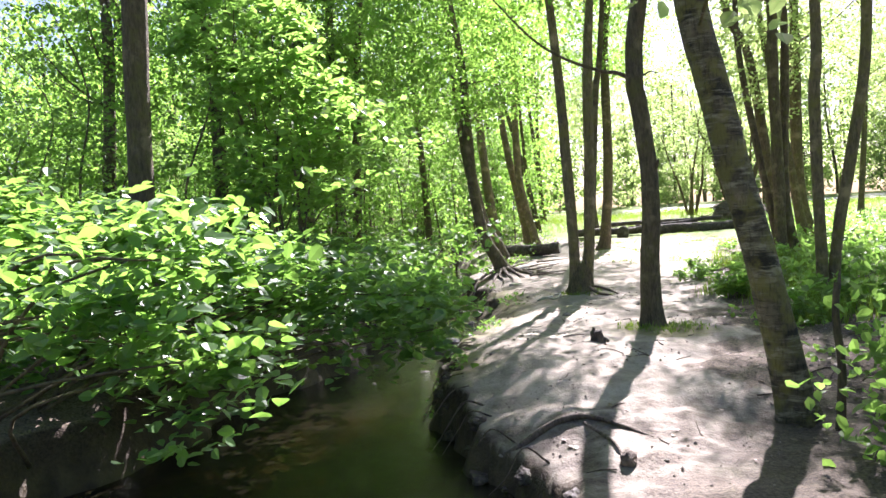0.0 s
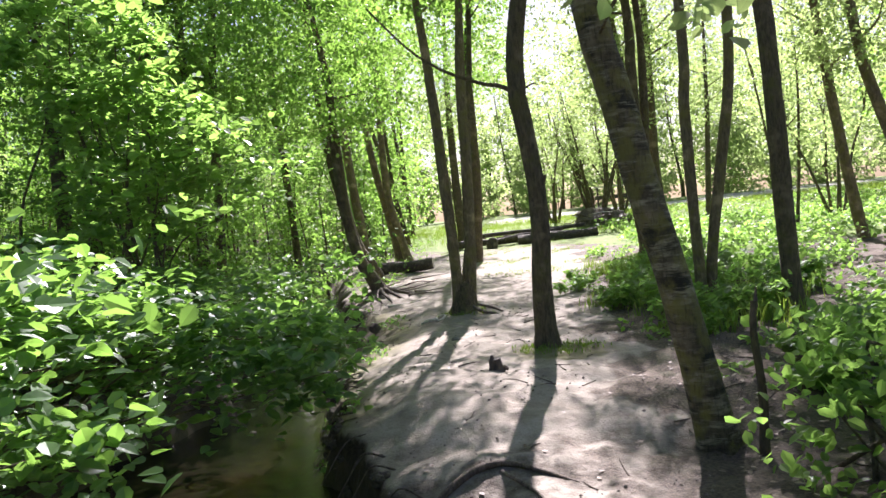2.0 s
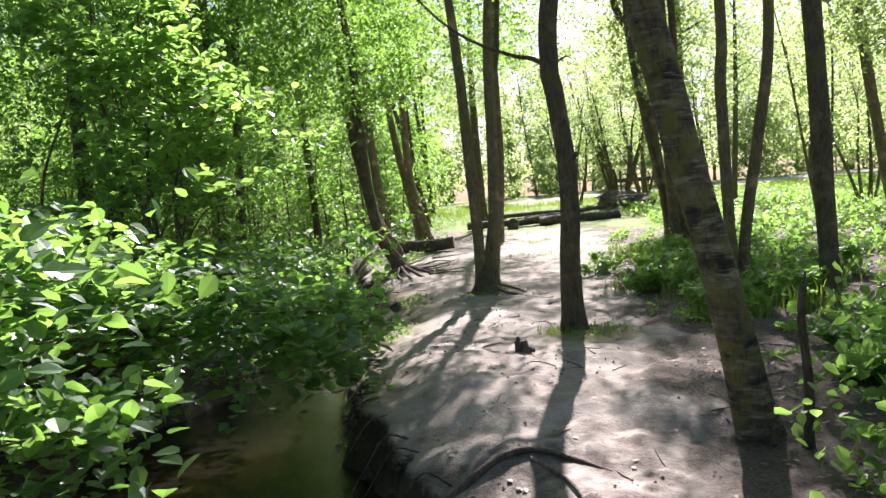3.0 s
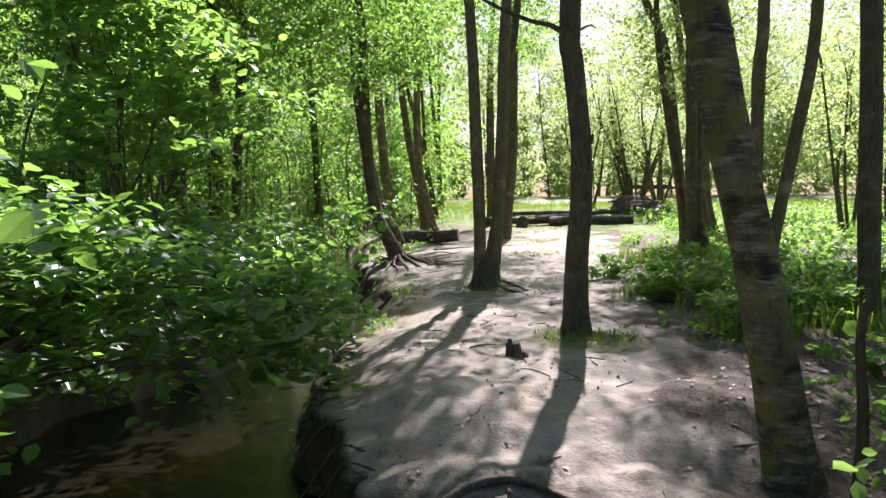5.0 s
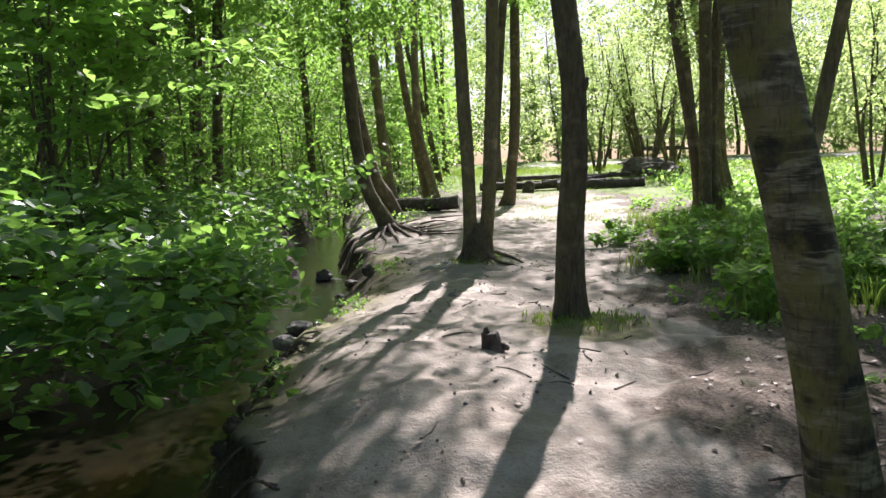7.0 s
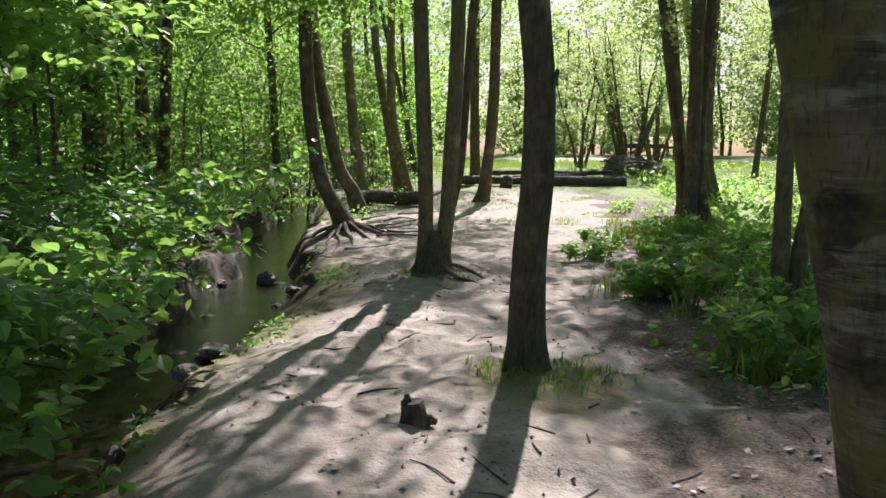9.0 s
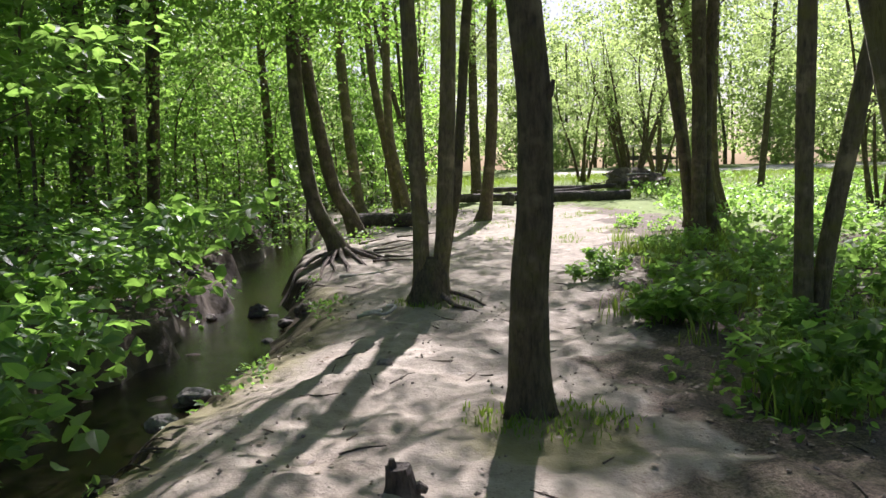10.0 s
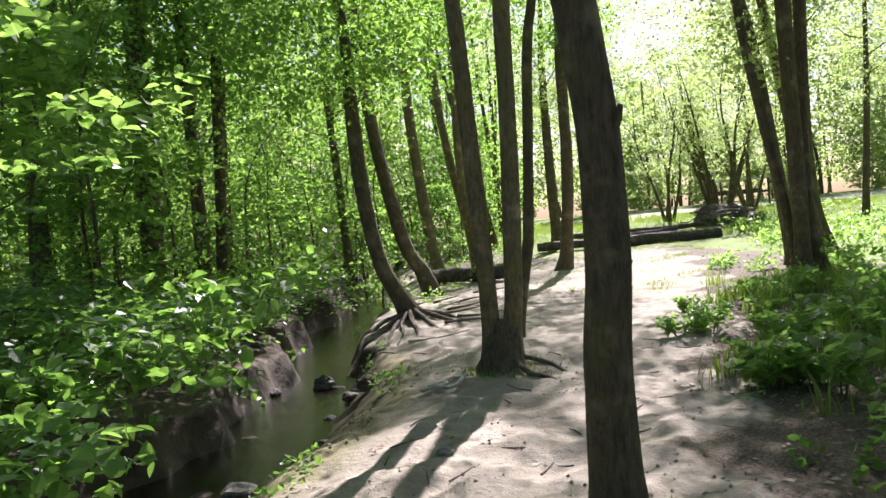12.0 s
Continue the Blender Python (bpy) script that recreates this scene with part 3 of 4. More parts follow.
tree([(15.55, 38, 0), (15.98, 38, 5.9), (16.28, 38, 12.3)], 0.16, 0.12, 15, "thin straight tree at the edge of the clearing", BARK_DARK, LEAF_PALE, seed=24, density=1.6, crown=(0.35, 1.0, 2.6))
tree([(-4.98, 6.6, 0), (-4.95, 6.6, 1.4), (-4.84, 6.6, 4.3)], 0.16, 0.15, 13, "stout dark trunk rising out of the hazel thicket", BARK_DARK, seed=25, crown=(0.45, 1.2, 2.8), density=1.6)
WOOD = "dark trunk in the dense wood beyond the stream"
for n, (x, xt, y, r) in enumerate(((-9.8, -9.8, 20, 0.23), (-9.25, -9.25, 20.5, 0.145), (-7.15, -7.1, 20, 0.28), (-6.1, -6.1, 20.2, 0.16), (-5.65, -5.2, 20, 0.14), (-12.5, -12.0, 18, 0.2), (-11.3, -11.6, 26, 0.22), (-14, -14.4, 23, 0.25), (-8.3, -8.0, 27, 0.17), (-4.6, -4.9, 28, 0.15))):
    tree([(x, y, 0), (x + (xt - x) * 0.4, y, 3), (xt, y, 7)], r, r * 0.8, 17, WOOD, BARK_DARK, seed=40 + n, crown=(0.3, 1.6, 3.2), density=2.2, size=0.14, group="trunks of the left-hand wood")

# ---- shrubs over the stream ----


def shrub(name, foot, lumps, per_m3, size, label, seed, leaf=None, stems=9, fine=True, category="shrub", flat=0.76, per=24, reach=0.36, thick=0.11):
    """Arching stems from a foot into rounded lumps (centre, radii) of leaf sprays."""
    rng = np.random.default_rng(seed)
    base = np.array((*foot, float(land(*foot)) - 0.05))
    e = thing(name, base, label, category)
    cloud = []
    for c, r in lumps:
        c, r = np.array(c, float), np.array(r, float)
        n = max(4, int(per_m3 * r.prod() * 4.2))
        b = in_ball(n, rng)
        b /= np.maximum(np.linalg.norm(b, axis=1), 0.45)[:, None] ** 0.55
        cloud.append(c - base + b * r)
    C = np.vstack(cloud)
    G = C + base
    gap = np.sin(4.1 * G[:, 0] + seed) * np.sin(3.7 * G[:, 1]) + np.sin(5.3 * G[:, 2] + 1.7 * G[:, 0]) * 0.6 + rng.normal(size=len(C)) * 0.25
    C = C[gap > 0.0]
    for s in range(stems):
        t = C[rng.integers(len(C))] * 0.95
        m = t * np.array((0.45, 0.45, 0.6)) + np.array((0, 0, rng.uniform(0.1, 0.5))) + rng.normal(size=3) * (0.25, 0.4, 0.2)
        q = spline([rng.normal(size=3) * (0.3, 0.5, 0), m, t], 10)
        part("stem", tube(q, np.linspace(0.022, 0.005, 10), 6, 0.04), BARK_DARK, e, smooth=True)
    part("foliage", leaves(sprays(C, per, reach, rng, thick), size, rng, flat, fine), leaf or LEAF_NEAR, e, "broad toothed spring leaves")
    return e


shrub("hazel_shrub", (-4.6, 5.2), (((-3.7, 4.9, 1.1), (1.3, 1.3, 0.85)), ((-5.0, 4.6, 1.3), (1.3, 1.3, 0.95)), ((-2.7, 5.6, 0.5), (0.9, 0.8, 0.5)), ((-1.75, 5.3, 0.5), (0.6, 0.5, 0.42)), ((-2.9, 6.2, 0.6), (0.7, 0.7, 0.3)), ((-2.55, 3.4, 0.3), (0.5, 0.5, 0.3)), ((-3.2, 4.1, 0.5), (0.7, 0.6, 0.45)), ((-3.0, 4.3, 1.35), (0.8, 0.8, 0.55)), ((-3.9, 3.9, 1.5), (0.9, 0.8, 0.6))), 28, 0.13, "lush green hazel thicket overhanging the stream", 101, stems=16)
shrub("hazel_shrub", (-4.5, 8.2), (((-3.6, 7.9, 1.15), (1.2, 1.2, 0.4)), ((-2.5, 8.8, 1.15), (0.8, 0.9, 0.18)), ((-5.2, 8.5, 1.2), (1.2, 1.2, 0.9)), ((-2.3, 10.0, 1.05), (0.7, 0.7, 0.16)), ((-3.5, 9.6, 0.8), (0.7, 0.8, 0.35))), 24, 0.105, "green hazel thicket arching over dark water", 102, stems=16)
shrub("hazel_shrub", (-4.6, 11.3), (((-3.7, 11.0, 0.95), (1.0, 1.4, 0.45)), ((-5.3, 11.5, 0.8), (1.2, 1.5, 0.8)), ((-1.75, 13.4, 1.15), (0.45, 0.6, 0.2)), ((-2.5, 13.1, 1.15), (0.6, 0.7, 0.22)), ((-3.4, 12.8, 0.95), (0.7, 0.8, 0.35))), 24, 0.1, "hazel thicket reaching across the stream", 103, stems=14)
shrub("hazel_shrub", (-5.3, 14.5), (((-4.6, 14.2, 0.5), (1.0, 1.4, 0.55)), ((-3.8, 13.4, 0.75), (0.7, 1.1, 0.35)), ((-4.0, 15.2, 0.6), (0.6, 1.0, 0.35)), ((-6.3, 14.8, 0.7), (1.4, 1.6, 0.7))), 22, 0.11, "hazel thicket on the far stream bank", 104)
shrub("hazel_shrub", (-5.6, 18), (((-5.2, 17.8, 0.5), (1.0, 1.5, 0.5)), ((-4.3, 17.5, 0.4), (0.6, 1.3, 0.4)), ((-4.6, 20.2, 0.4), (0.6, 1.4, 0.4)), ((-4.3, 23.2, 0.1), (0.8, 1.6, 0.5)), ((-7.2, 18, 0.6), (1.5, 1.6, 0.6))), 22, 0.11, "low shrub at the edge of the wood", 105, fine=False)
shrub("hazel_shrub", (-7.6, 6), (((-7.0, 5.6, 0.9), (1.6, 1.8, 1.0)), ((-7.4, 9.0, 0.9), (1.6, 1.8, 1.0))), 22, 0.11, "dense hazel thicket at the edge of the wood", 106, fine=False)
shrub("hazel_shrub", (-8.5, 13), (((-8.2, 12.4, 0.8), (1.8, 2.0, 0.9)),), 22, 0.11, "dense low shrub in the wood", 107, fine=False)
shrub("hazel_shrub", (-4.5, 2.0), (((-2.5, 1.9, 1.66), (0.75, 0.45, 0.2)), ((-1.75, 1.85, 1.62), (0.45, 0.35, 0.2)), ((-2.9, 2.0, 1.25), (0.6, 0.5, 0.35)), ((-1.85, 1.95, 1.1), (0.42, 0.4, 0.3)), ((-2.4, 2.1, 0.75), (0.4, 0.4, 0.2)), ((-2.15, 2.0, 0.38), (0.35, 0.25, 0.12)), ((-1.5, 1.9, 1.35), (0.3, 0.35, 0.3)), ((-1.6, 1.95, 0.8), (0.28, 0.3, 0.25))), 105, 0.1, "sunlit hazel boughs with pale shining leaves over dark water", 111, stems=14, fine=2, flat=0.66, per=17, reach=0.3, thick=0.16)
shrub("hazel_shrub", (-4.4, 4.4), (((-1.75, 4.5, 0.95), (0.5, 0.5, 0.28)), ((-1.35, 4.4, 0.72), (0.3, 0.35, 0.16)), ((-2.3, 4.9, 1.2), (0.6, 0.5, 0.25)), ((-1.95, 4.2, 0.45), (0.35, 0.3, 0.2)), ((-1.55, 5.6, 0.95), (0.4, 0.45, 0.22)), ((-1.2, 5.2, 1.0), (0.35, 0.4, 0.16)), ((-1.1, 5.1, 0.55), (0.28, 0.4, 0.2)), ((-1.45, 5.8, 0.4), (0.35, 0.4, 0.25)), ((-1.3, 6.4, 0.6), (0.3, 0.4, 0.25)), ((-0.85, 5.9, 0.85), (0.22, 0.35, 0.25)), ((-1.0, 6.5, 0.8), (0.25, 0.45, 0.3)), ((-1.05, 6.0, 0.3), (0.22, 0.4, 0.22))), 125, 0.1, "hazel boughs hanging in layers over the stream", 112, stems=12, fine=2, flat=0.72, per=17, reach=0.3, thick=0.13)
shrub("hazel_shrub", (-4.4, 7.6), (((-1.45, 7.1, 0.85), (0.25, 0.4, 0.2)), ((-1.2, 7.7, 0.6), (0.25, 0.3, 0.2)), ((-1.75, 6.4, 0.8), (0.35, 0.4, 0.25)), ((-1.75, 6.8, 0.3), (0.3, 0.3, 0.16)), ((-0.95, 8.7, 1.2), (0.28, 0.4, 0.14)), ((-0.85, 8.5, 0.98), (0.12, 0.15, 0.16)), ((-0.8, 9.4, 1.38), (0.25, 0.3, 0.1)), ((-1.4, 9.0, 1.3), (0.4, 0.5, 0.16)), ((-2.2, 9.2, 0.9), (0.5, 0.6, 0.28)), ((-2.3, 10.8, 0.95), (0.45, 0.6, 0.22)), ((-2.6, 8.3, 0.75), (0.45, 0.5, 0.3))), 105, 0.112, "hazel boughs with shining leaves reaching over the bank", 113, stems=9, fine=2, flat=0.66, per=16, reach=0.26, thick=0.16)
shrub("hazel_shrub", (-4.2, 5.7), (((-0.85, 5.65, 0.85), (0.3, 0.25, 0.1)), ((-0.4, 5.6, 0.74), (0.24, 0.16, 0.05)), ((-1.2, 5.9, 0.7), (0.3, 0.3, 0.25))), 190, 0.095, "long hazel bough drooping over the path's edge", 114, stems=6, fine=2, flat=0.66, per=9, reach=0.2, thick=0.2)
shrub("bramble_shrub", (2.6, 2.6), (((2.55, 2.5, 0.15), (0.6, 0.7, 0.45)), ((3.0, 3.2, 0.5), (0.6, 0.65, 0.45)), ((3.3, 2.4, 0.5), (0.6, 0.6, 0.5))), 60, 0.095, "bright green bramble beside the leaning birch", 109, flat=0.5, leaf=LEAF_MAPLE, stems=10)
shrub("young_maple", (-4.2, 9.6), (((-3.6, 8.9, 2.6), (0.9, 1.0, 0.7)), ((-3.9, 9.4, 3.7), (1.1, 1.1, 0.8)), ((-4.6, 9.6, 4.8), (1.2, 1.2, 0.8)), ((-3.2, 11.6, 3.1), (1.0, 0.8, 0.35)), ((-2.7, 9.4, 2.7), (0.7, 0.6, 0.22)), ((-4.5, 8.2, 2.3), (0.9, 0.8, 0.3)), ((-2.1, 9.5, 2.9), (0.5, 0.5, 0.22)), ((-2.5, 9.2, 2.4), (0.5, 0.5, 0.16)), ((-2.9, 8.7, 2.2), (0.6, 0.5, 0.16)), ((-2.4, 8.6, 3.1), (0.6, 0.6, 0.16)), ((-3.2, 8.8, 3.3), (0.8, 0.7, 0.25)), ((-4.4, 11.0, 3.9), (1.2, 0.9, 0.4))), 33, 0.135, "young maple with bright leaves in tiers", 110, flat=0.7, leaf=LEAF_MAPLE, stems=13, category="sapling")

# ---- saplings of the wood ----


def sapling(seed, height, label, leaf):
    rng = np.random.default_rng(seed)
    e = thing("sapling", (0, 0, 0), label, "sapling", "saplings of the wood")
    q = spline([(0, 0, -0.2), (rng.normal() * 0.1, rng.normal() * 0.1, height * 0.35), (rng.normal() * 0.3, rng.normal() * 0.3, height * 0.7), (rng.normal() * 0.5, rng.normal() * 0.5, height)], 16)
    part("trunk", tube(q, np.linspace(0.045, 0.01, 16), 7, 0.04), BARK_DARK, e, smooth=True)
    n = 62
    z = rng.uniform(0.1, 1.0, n)
    k = (z * 15).astype(int)
    C = q[k] + rng.normal(size=(n, 3)) * np.stack([0.75 - 0.45 * z, 0.75 - 0.45 * z, 0.2 + 0 * z], 1)
    part("crown", leaves(sprays(C, 26, 0.5, rng, 0.14), 0.125, rng, 0.62), leaf, e, "tiers of small leaves")
    return e


KIND = [sapling(200 + i, h, lab, lf) for i, (h, lab, lf) in enumerate(((6.0, "thin leafy sapling in the dense wood", LEAF_WOOD), (7.5, "tall thin sapling in the dense wood", LEAF_WOOD), (5.0, "small bushy sapling in the wood", LEAF_WOOD), (6.5, "pale backlit sapling at the wood's edge", LEAF_PALE)))]
spots = []
rs = np.random.default_rng(55)
while len(spots) < 105:
    x, y = rs.uniform(-19, 0.8), rs.uniform(14, 44)
    lim = np.interp(y, (14, 20, 26, 44), (-5.5, -5.0, -4.0, 0.5))
    if x < lim and all((x - a) ** 2 + (y - b) ** 2 > 0.7 for a, b in spots):
        spots.append((x, y))
for i, (x, y) in enumerate(spots):
    k = KIND[i % 3] if y < 30 else KIND[(i % 4)]
    m = pose(x, y, float(land(x, y)), rs.uniform(-4, 4), rs.uniform(-4, 4), rs.uniform(0, 360))
    if i < 4:
        KIND[i].matrix_basis = m
    else:
        copy_thing(k, m)

# ---- far side: clearing, logs, thin clumps ----


def many_stems(foot, n, height, lean, r, label, seed, leaf):
    """A coppiced clump of thin stems that fan out from one foot."""
    rng = np.random.default_rng(seed)
    base = np.array((*foot, float(land(*foot)) - 0.05))
    e = thing("coppice_tree", base, label, "tree")
    C = []
    for s in range(n):
        a = rng.uniform(0, 2 * np.pi)
        l = lean * rng.uniform(0.3, 1.1) * height
        d = np.array((math.cos(a) * l, math.sin(a) * l, height * rng.uniform(0.7, 1)))
        q = spline([np.array((math.cos(a), math.sin(a), 0)) * 0.25, d * np.array((0.4, 0.4, 0.3)) + rng.normal(size=3) * 0.18, d * np.array((0.75, 0.75, 0.65)) + rng.normal(size=3) * 0.25, d], 14)
        part("stem", tube(q, np.linspace(r, 0.012, 14), 7, 0.03), BARK_DARK, e, smooth=True)
        for b in range(2):
            o = q[rng.integers(5, 11)]
            t = o + np.array((rng.normal() * 0.7, rng.normal() * 0.7, rng.uniform(0.5, 1.3)))
            part("branch", tube(spline([o, (o + t) / 2 + 0.1, t], 6), np.linspace(r * 0.4, 0.008, 6), 5, 0.02), BARK_DARK, e, smooth=True)
            C.append(t)
        C += [q[7], q[9], q[11], q[13]]
    C = np.array(C)
    C = np.vstack([C] + [C + rng.normal(size=C.shape) * 0.7 for _ in range(3)])
    part("crown", leaves(sprays(C, 24, 0.6, rng), 0.12, rng, 0.45), leaf, e, "sparse pale spring leaves")
    return e


many_stems((11.0, 43.5), 11, 9.0, 0.42, 0.115, "many-stemmed willow fanning out behind a dark heap", 301, LEAF_PALE)
many_stems((8.7, 45), 4, 6.5, 0.3, 0.1, "small forked tree at the edge of the lawn", 302, LEAF_PALE)
many_stems((13.5, 47), 7, 9.0, 0.36, 0.1, "many-stemmed willow by the lane", 303, LEAF_PALE)
many_stems((13.0, 24), 4, 9.0, 0.2, 0.07, "thin-stemmed tree in sunny undergrowth", 304, LEAF_PALE)
many_stems((18.0, 30), 5, 9.0, 0.22, 0.08, "thin-stemmed tree in sunny undergrowth", 305, LEAF_PALE)


def log(a, b, r, label, seed):
    """A felled trunk with cut ends."""
    a, b = np.array(a, float), np.array(b, float)
    q = spline([a, a * 0.67 + b * 0.33 + (0, 0.05, 0.02), a * 0.33 + b * 0.67 - (0, 0.06, 0.02), b], 16)
    e = thing("log", a, label, "log")
    V, F = tube(q - a, np.linspace(r, r * 0.85, 16), 16, 0.05, 0, 5, seed)
    part("trunk", (V, F), LOGWOOD, e, smooth=False)
    d = (b - a) / np.linalg.norm(b - a)
    ring = tube(np.array([b - a - d * 0.01, b - a + d * 0.012]), np.array([r * 0.7, r * 0.68]), 14, 0.03)
    part("cut_face", ring, PALE, e, "pale sawn end")
    return e


log((5.2, 36.9, 0.38), (9.2, 36.5, 0.46), 0.29, "dark weathered log lying across the end of the path", 1)
log((4.6, 37.5, 0.5), (7.6, 37.3, 0.8), 0.14, "thin weathered log lying on other logs", 2)
log((1.6, 38.2, 0.42), (5.3, 37.8, 0.45), 0.2, "dark weathered log lying across the end of the path", 3)
log((2.9, 38.8, 0.75), (9.0, 38.2, 0.85), 0.12, "thin pale-topped log stacked behind", 4)


def lump(name, at, size, mat, label, category, seed, rough=0.25, group=""):
    """An uneven stone, clod or heap."""
    bm = bmesh.new()
    bmesh.ops.create_icosphere(bm, subdivisions=3, radius=1)
    for v in bm.verts:
        p = v.co * 1.3 + Vector((seed * 7.3, seed * 3.1, 0))
        v.co *= 1 + rough * (noise.noise(p) + 0.5 * noise.noise(p * 2.7))
        v.co = Vector((v.co.x * size[0], v.co.y * size[1], v.co.z * size[2]))
    me = bpy.data.meshes.new(name)
    bm.to_mesh(me)
    bm.free()
    me.materials.append(mat)
    ob = new(name, me)
    ob.location = at
    return tagged(ob, label, category, group)


lump("brushwood_mound", (10.8, 42.4, 0.75), (1.6, 0.9, 0.75), ROOT, "dark mound of brushwood and earth at the clearing's edge", "mound", 4, 0.6)
lump("log_stub", (3.85, 36.6, 0.28), (0.28, 0.25, 0.38), LOGWOOD, "short dark stump standing before the logs", "stump", 5, 0.3)


def barrier():
    base = (15.6, 56.0, float(land(15.6, 56.0)))
    e = thing("timber_shelter", base, "dark flat-roofed timber shelter beside the lane", "shelter")

    def box(name, c, s, mat, lab=""):
        bm = bmesh.new()
        bmesh.ops.create_cube(bm, size=1, matrix=Matrix.Translation(c) @ Matrix.Diagonal((*s, 1)))
        bmesh.ops.bevel(bm, geom=bm.edges[:], offset=0.015, segments=1, affect="EDGES")
        me = bpy.data.meshes.new(name)
        bm.to_mesh(me)
        bm.free()
        me.materials.append(mat)
        ob = new(name, me)
        ob.parent = e
        tagged(ob, lab)

    box("roof", (0, 0, 1.9), (3.4, 1.6, 0.12), PALE, "pale sheet roof edge")
    box("back_rail", (0, 0.6, 1.1), (2.9, 0.05, 0.3), TIMBER)
    for x in (-1.5, 0.1, 1.5):
        box("post", (x, -0.6, 0.9), (0.12, 0.12, 1.88), TIMBER)
    box("rail", (0, -0.6, 1.0), (2.9, 0.06, 0.14), TIMBER)


barrier()

# ---- low plants ----


def cover(name, xy, height, per, size, radius, leaf, label, category, seed, fine=False, flat=0.6):
    rng = np.random.default_rng(seed)
    z = land(xy[:, 0], xy[:, 1]) + rng.uniform(0.15, 1, len(xy)) * height
    C = np.column_stack([xy, z])
    return tagged(part(name, leaves(sprays(C, per, radius, rng, 0.3), size, rng, flat, fine), leaf), label, category, kind="stuff")


def scatter(n, x0, x1, y0, y1, keep, seed):
    rng = np.random.default_rng(seed)
    x, y = rng.uniform(x0, x1, n), rng.uniform(y0, y1, n)
    k = keep(x, y)
    return np.stack([x[k], y[k]], 1)


def right_edge(y):
    return np.interp(y, (-5, 0, 4, 6, 8, 10, 14, 20, 28, 36, 44), (2.6, 2.5, 2.5, 2.9, 3.1, 3.1, 3.7, 5.1, 6.6, 8.6, 9.4)) + 0.3 * np.sin(2.1 * y) + 0.2 * np.sin(4.7 * y + 1)


def patchy(x, y, t):
    return np.sin(1.3 * x + 0.7) * np.sin(1.1 * y + 0.3 * x) + 0.5 * np.sin(3.1 * x - 2.3 * y) > t


cover("nettle_patch", scatter(2400, 2.2, 9, 8.8, 24, lambda x, y: (x > right_edge(y) + 0.15) & (x < right_edge(y) + 6) & patchy(x, y, 0.5), 1), 0.3, 15, 0.085, 0.2, LEAF_MAPLE, "nettles and ground elder among the trees", "undergrowth", 61, True)
cover("undergrowth", scatter(3200, 4, 34, 12, 44, lambda x, y: (x > right_edge(y) + 1.5) & patchy(0.6 * x, 0.6 * y, -0.6), 2), 0.5, 11, 0.15, 0.34, LEAF_MAPLE, "sunny low undergrowth beyond the path", "undergrowth", 62)
cover("bank_undergrowth", scatter(3300, -18, -2.2, 7, 40, lambda x, y: x < np.interp(y, FAR_Y, FAR_X) + 0.22 * (y < 18), 3), 0.55, 13, 0.12, 0.36, LEAF_NEAR, "low leafy undergrowth in the wood", "undergrowth", 63)
cover("bank_weeds", scatter(700, -2.5, 2.5, 18, 44, lambda x, y: (x < np.interp(y, (18, 24, 30, 44), (-0.9, -0.4, 0.3, 1.5))) & (x > np.interp(y, BANK_Y, BANK_X) + 0.1) & patchy(x, y, 0.0), 4), 0.3, 12, 0.08, 0.25, LEAF_WOOD, "weeds on the stream bank", "undergrowth", 64)


def blades(xy, h, per, seed, label, name="grass", leaf=None):
    rng = np.random.default_rng(seed)
    c = np.repeat(xy, per, 0) + rng.normal(size=(len(xy) * per, 2)) * 0.09
    z = land(c[:, 0], c[:, 1]) - 0.01
    n = len(c)
    a = rng.uniform(0, 2 * np.pi, n)
    hh = h * rng.uniform(0.45, 1.1, n)
    lean = rng.uniform(0.15, 0.7, n) * hh
    w = 0.006 + 0.01 * hh
    D = np.stack([np.cos(a), np.sin(a)], 1)
    S = np.stack([-np.sin(a), np.cos(a)], 1) * w[:, None]
    lo, mid, tip = c, c + D * (lean * 0.35)[:, None], c + D * lean[:, None]
    V = np.stack([np.column_stack([lo - S, z]), np.column_stack([lo + S, z]), np.column_stack([mid + S * 0.8, z + hh * 0.6]), np.column_stack([mid - S * 0.8, z + hh * 0.6]),
                  np.column_stack([tip + S * 0.1, z + hh]), np.column_stack([tip - S * 0.1, z + hh])], 1).reshape(-1, 3)
    i = np.arange(n)[:, None] * 6
    F = np.concatenate([i + np.array((0, 1, 2, 3)), i + np.array((3, 2, 4, 5))])
    return tagged(part(name, (V, F), leaf or GRASS), label, "grass", kind="stuff")


def ring(cx, cy, r0, r1, n, seed):
    g = np.random.default_rng(seed)
    a, r = g.uniform(0, 2 * np.pi, n), g.uniform(r0, r1, n)
    return np.stack([cx + np.cos(a) * r, cy + np.sin(a) * r], 1)


blades(np.vstack([ring(1.55, 7.7, 0.14, 0.5, 48, 1), ring(0.75, 12.3, 0.2, 0.5, 30, 2)]), 0.075, 10, 71, "short grass tufts at the foot of the alders")
blades(scatter(1300, 2.8, 7, 7.6, 20, lambda x, y: (x > right_edge(y) - 0.1) & (x < right_edge(y) + 2.2) & patchy(1.4 * x, 1.4 * y, 0.2), 5), 0.34, 12, 72, "rank green grass along the path")
blades(scatter(9000, -3, 40, 36, 62, lambda x, y: (y + 0.4 * x > 41) & ((y < 56) | (x < 4)), 6), 0.3, 5, 73, "sunlit grass of the clearing")
blades(scatter(900, 1.2, 7.5, 20, 37, lambda x, y: (x < right_edge(y)) & patchy(x, y, 0.25), 7), 0.10, 8, 74, "thin grass on the trodden path")

# ---- small things on the path ----


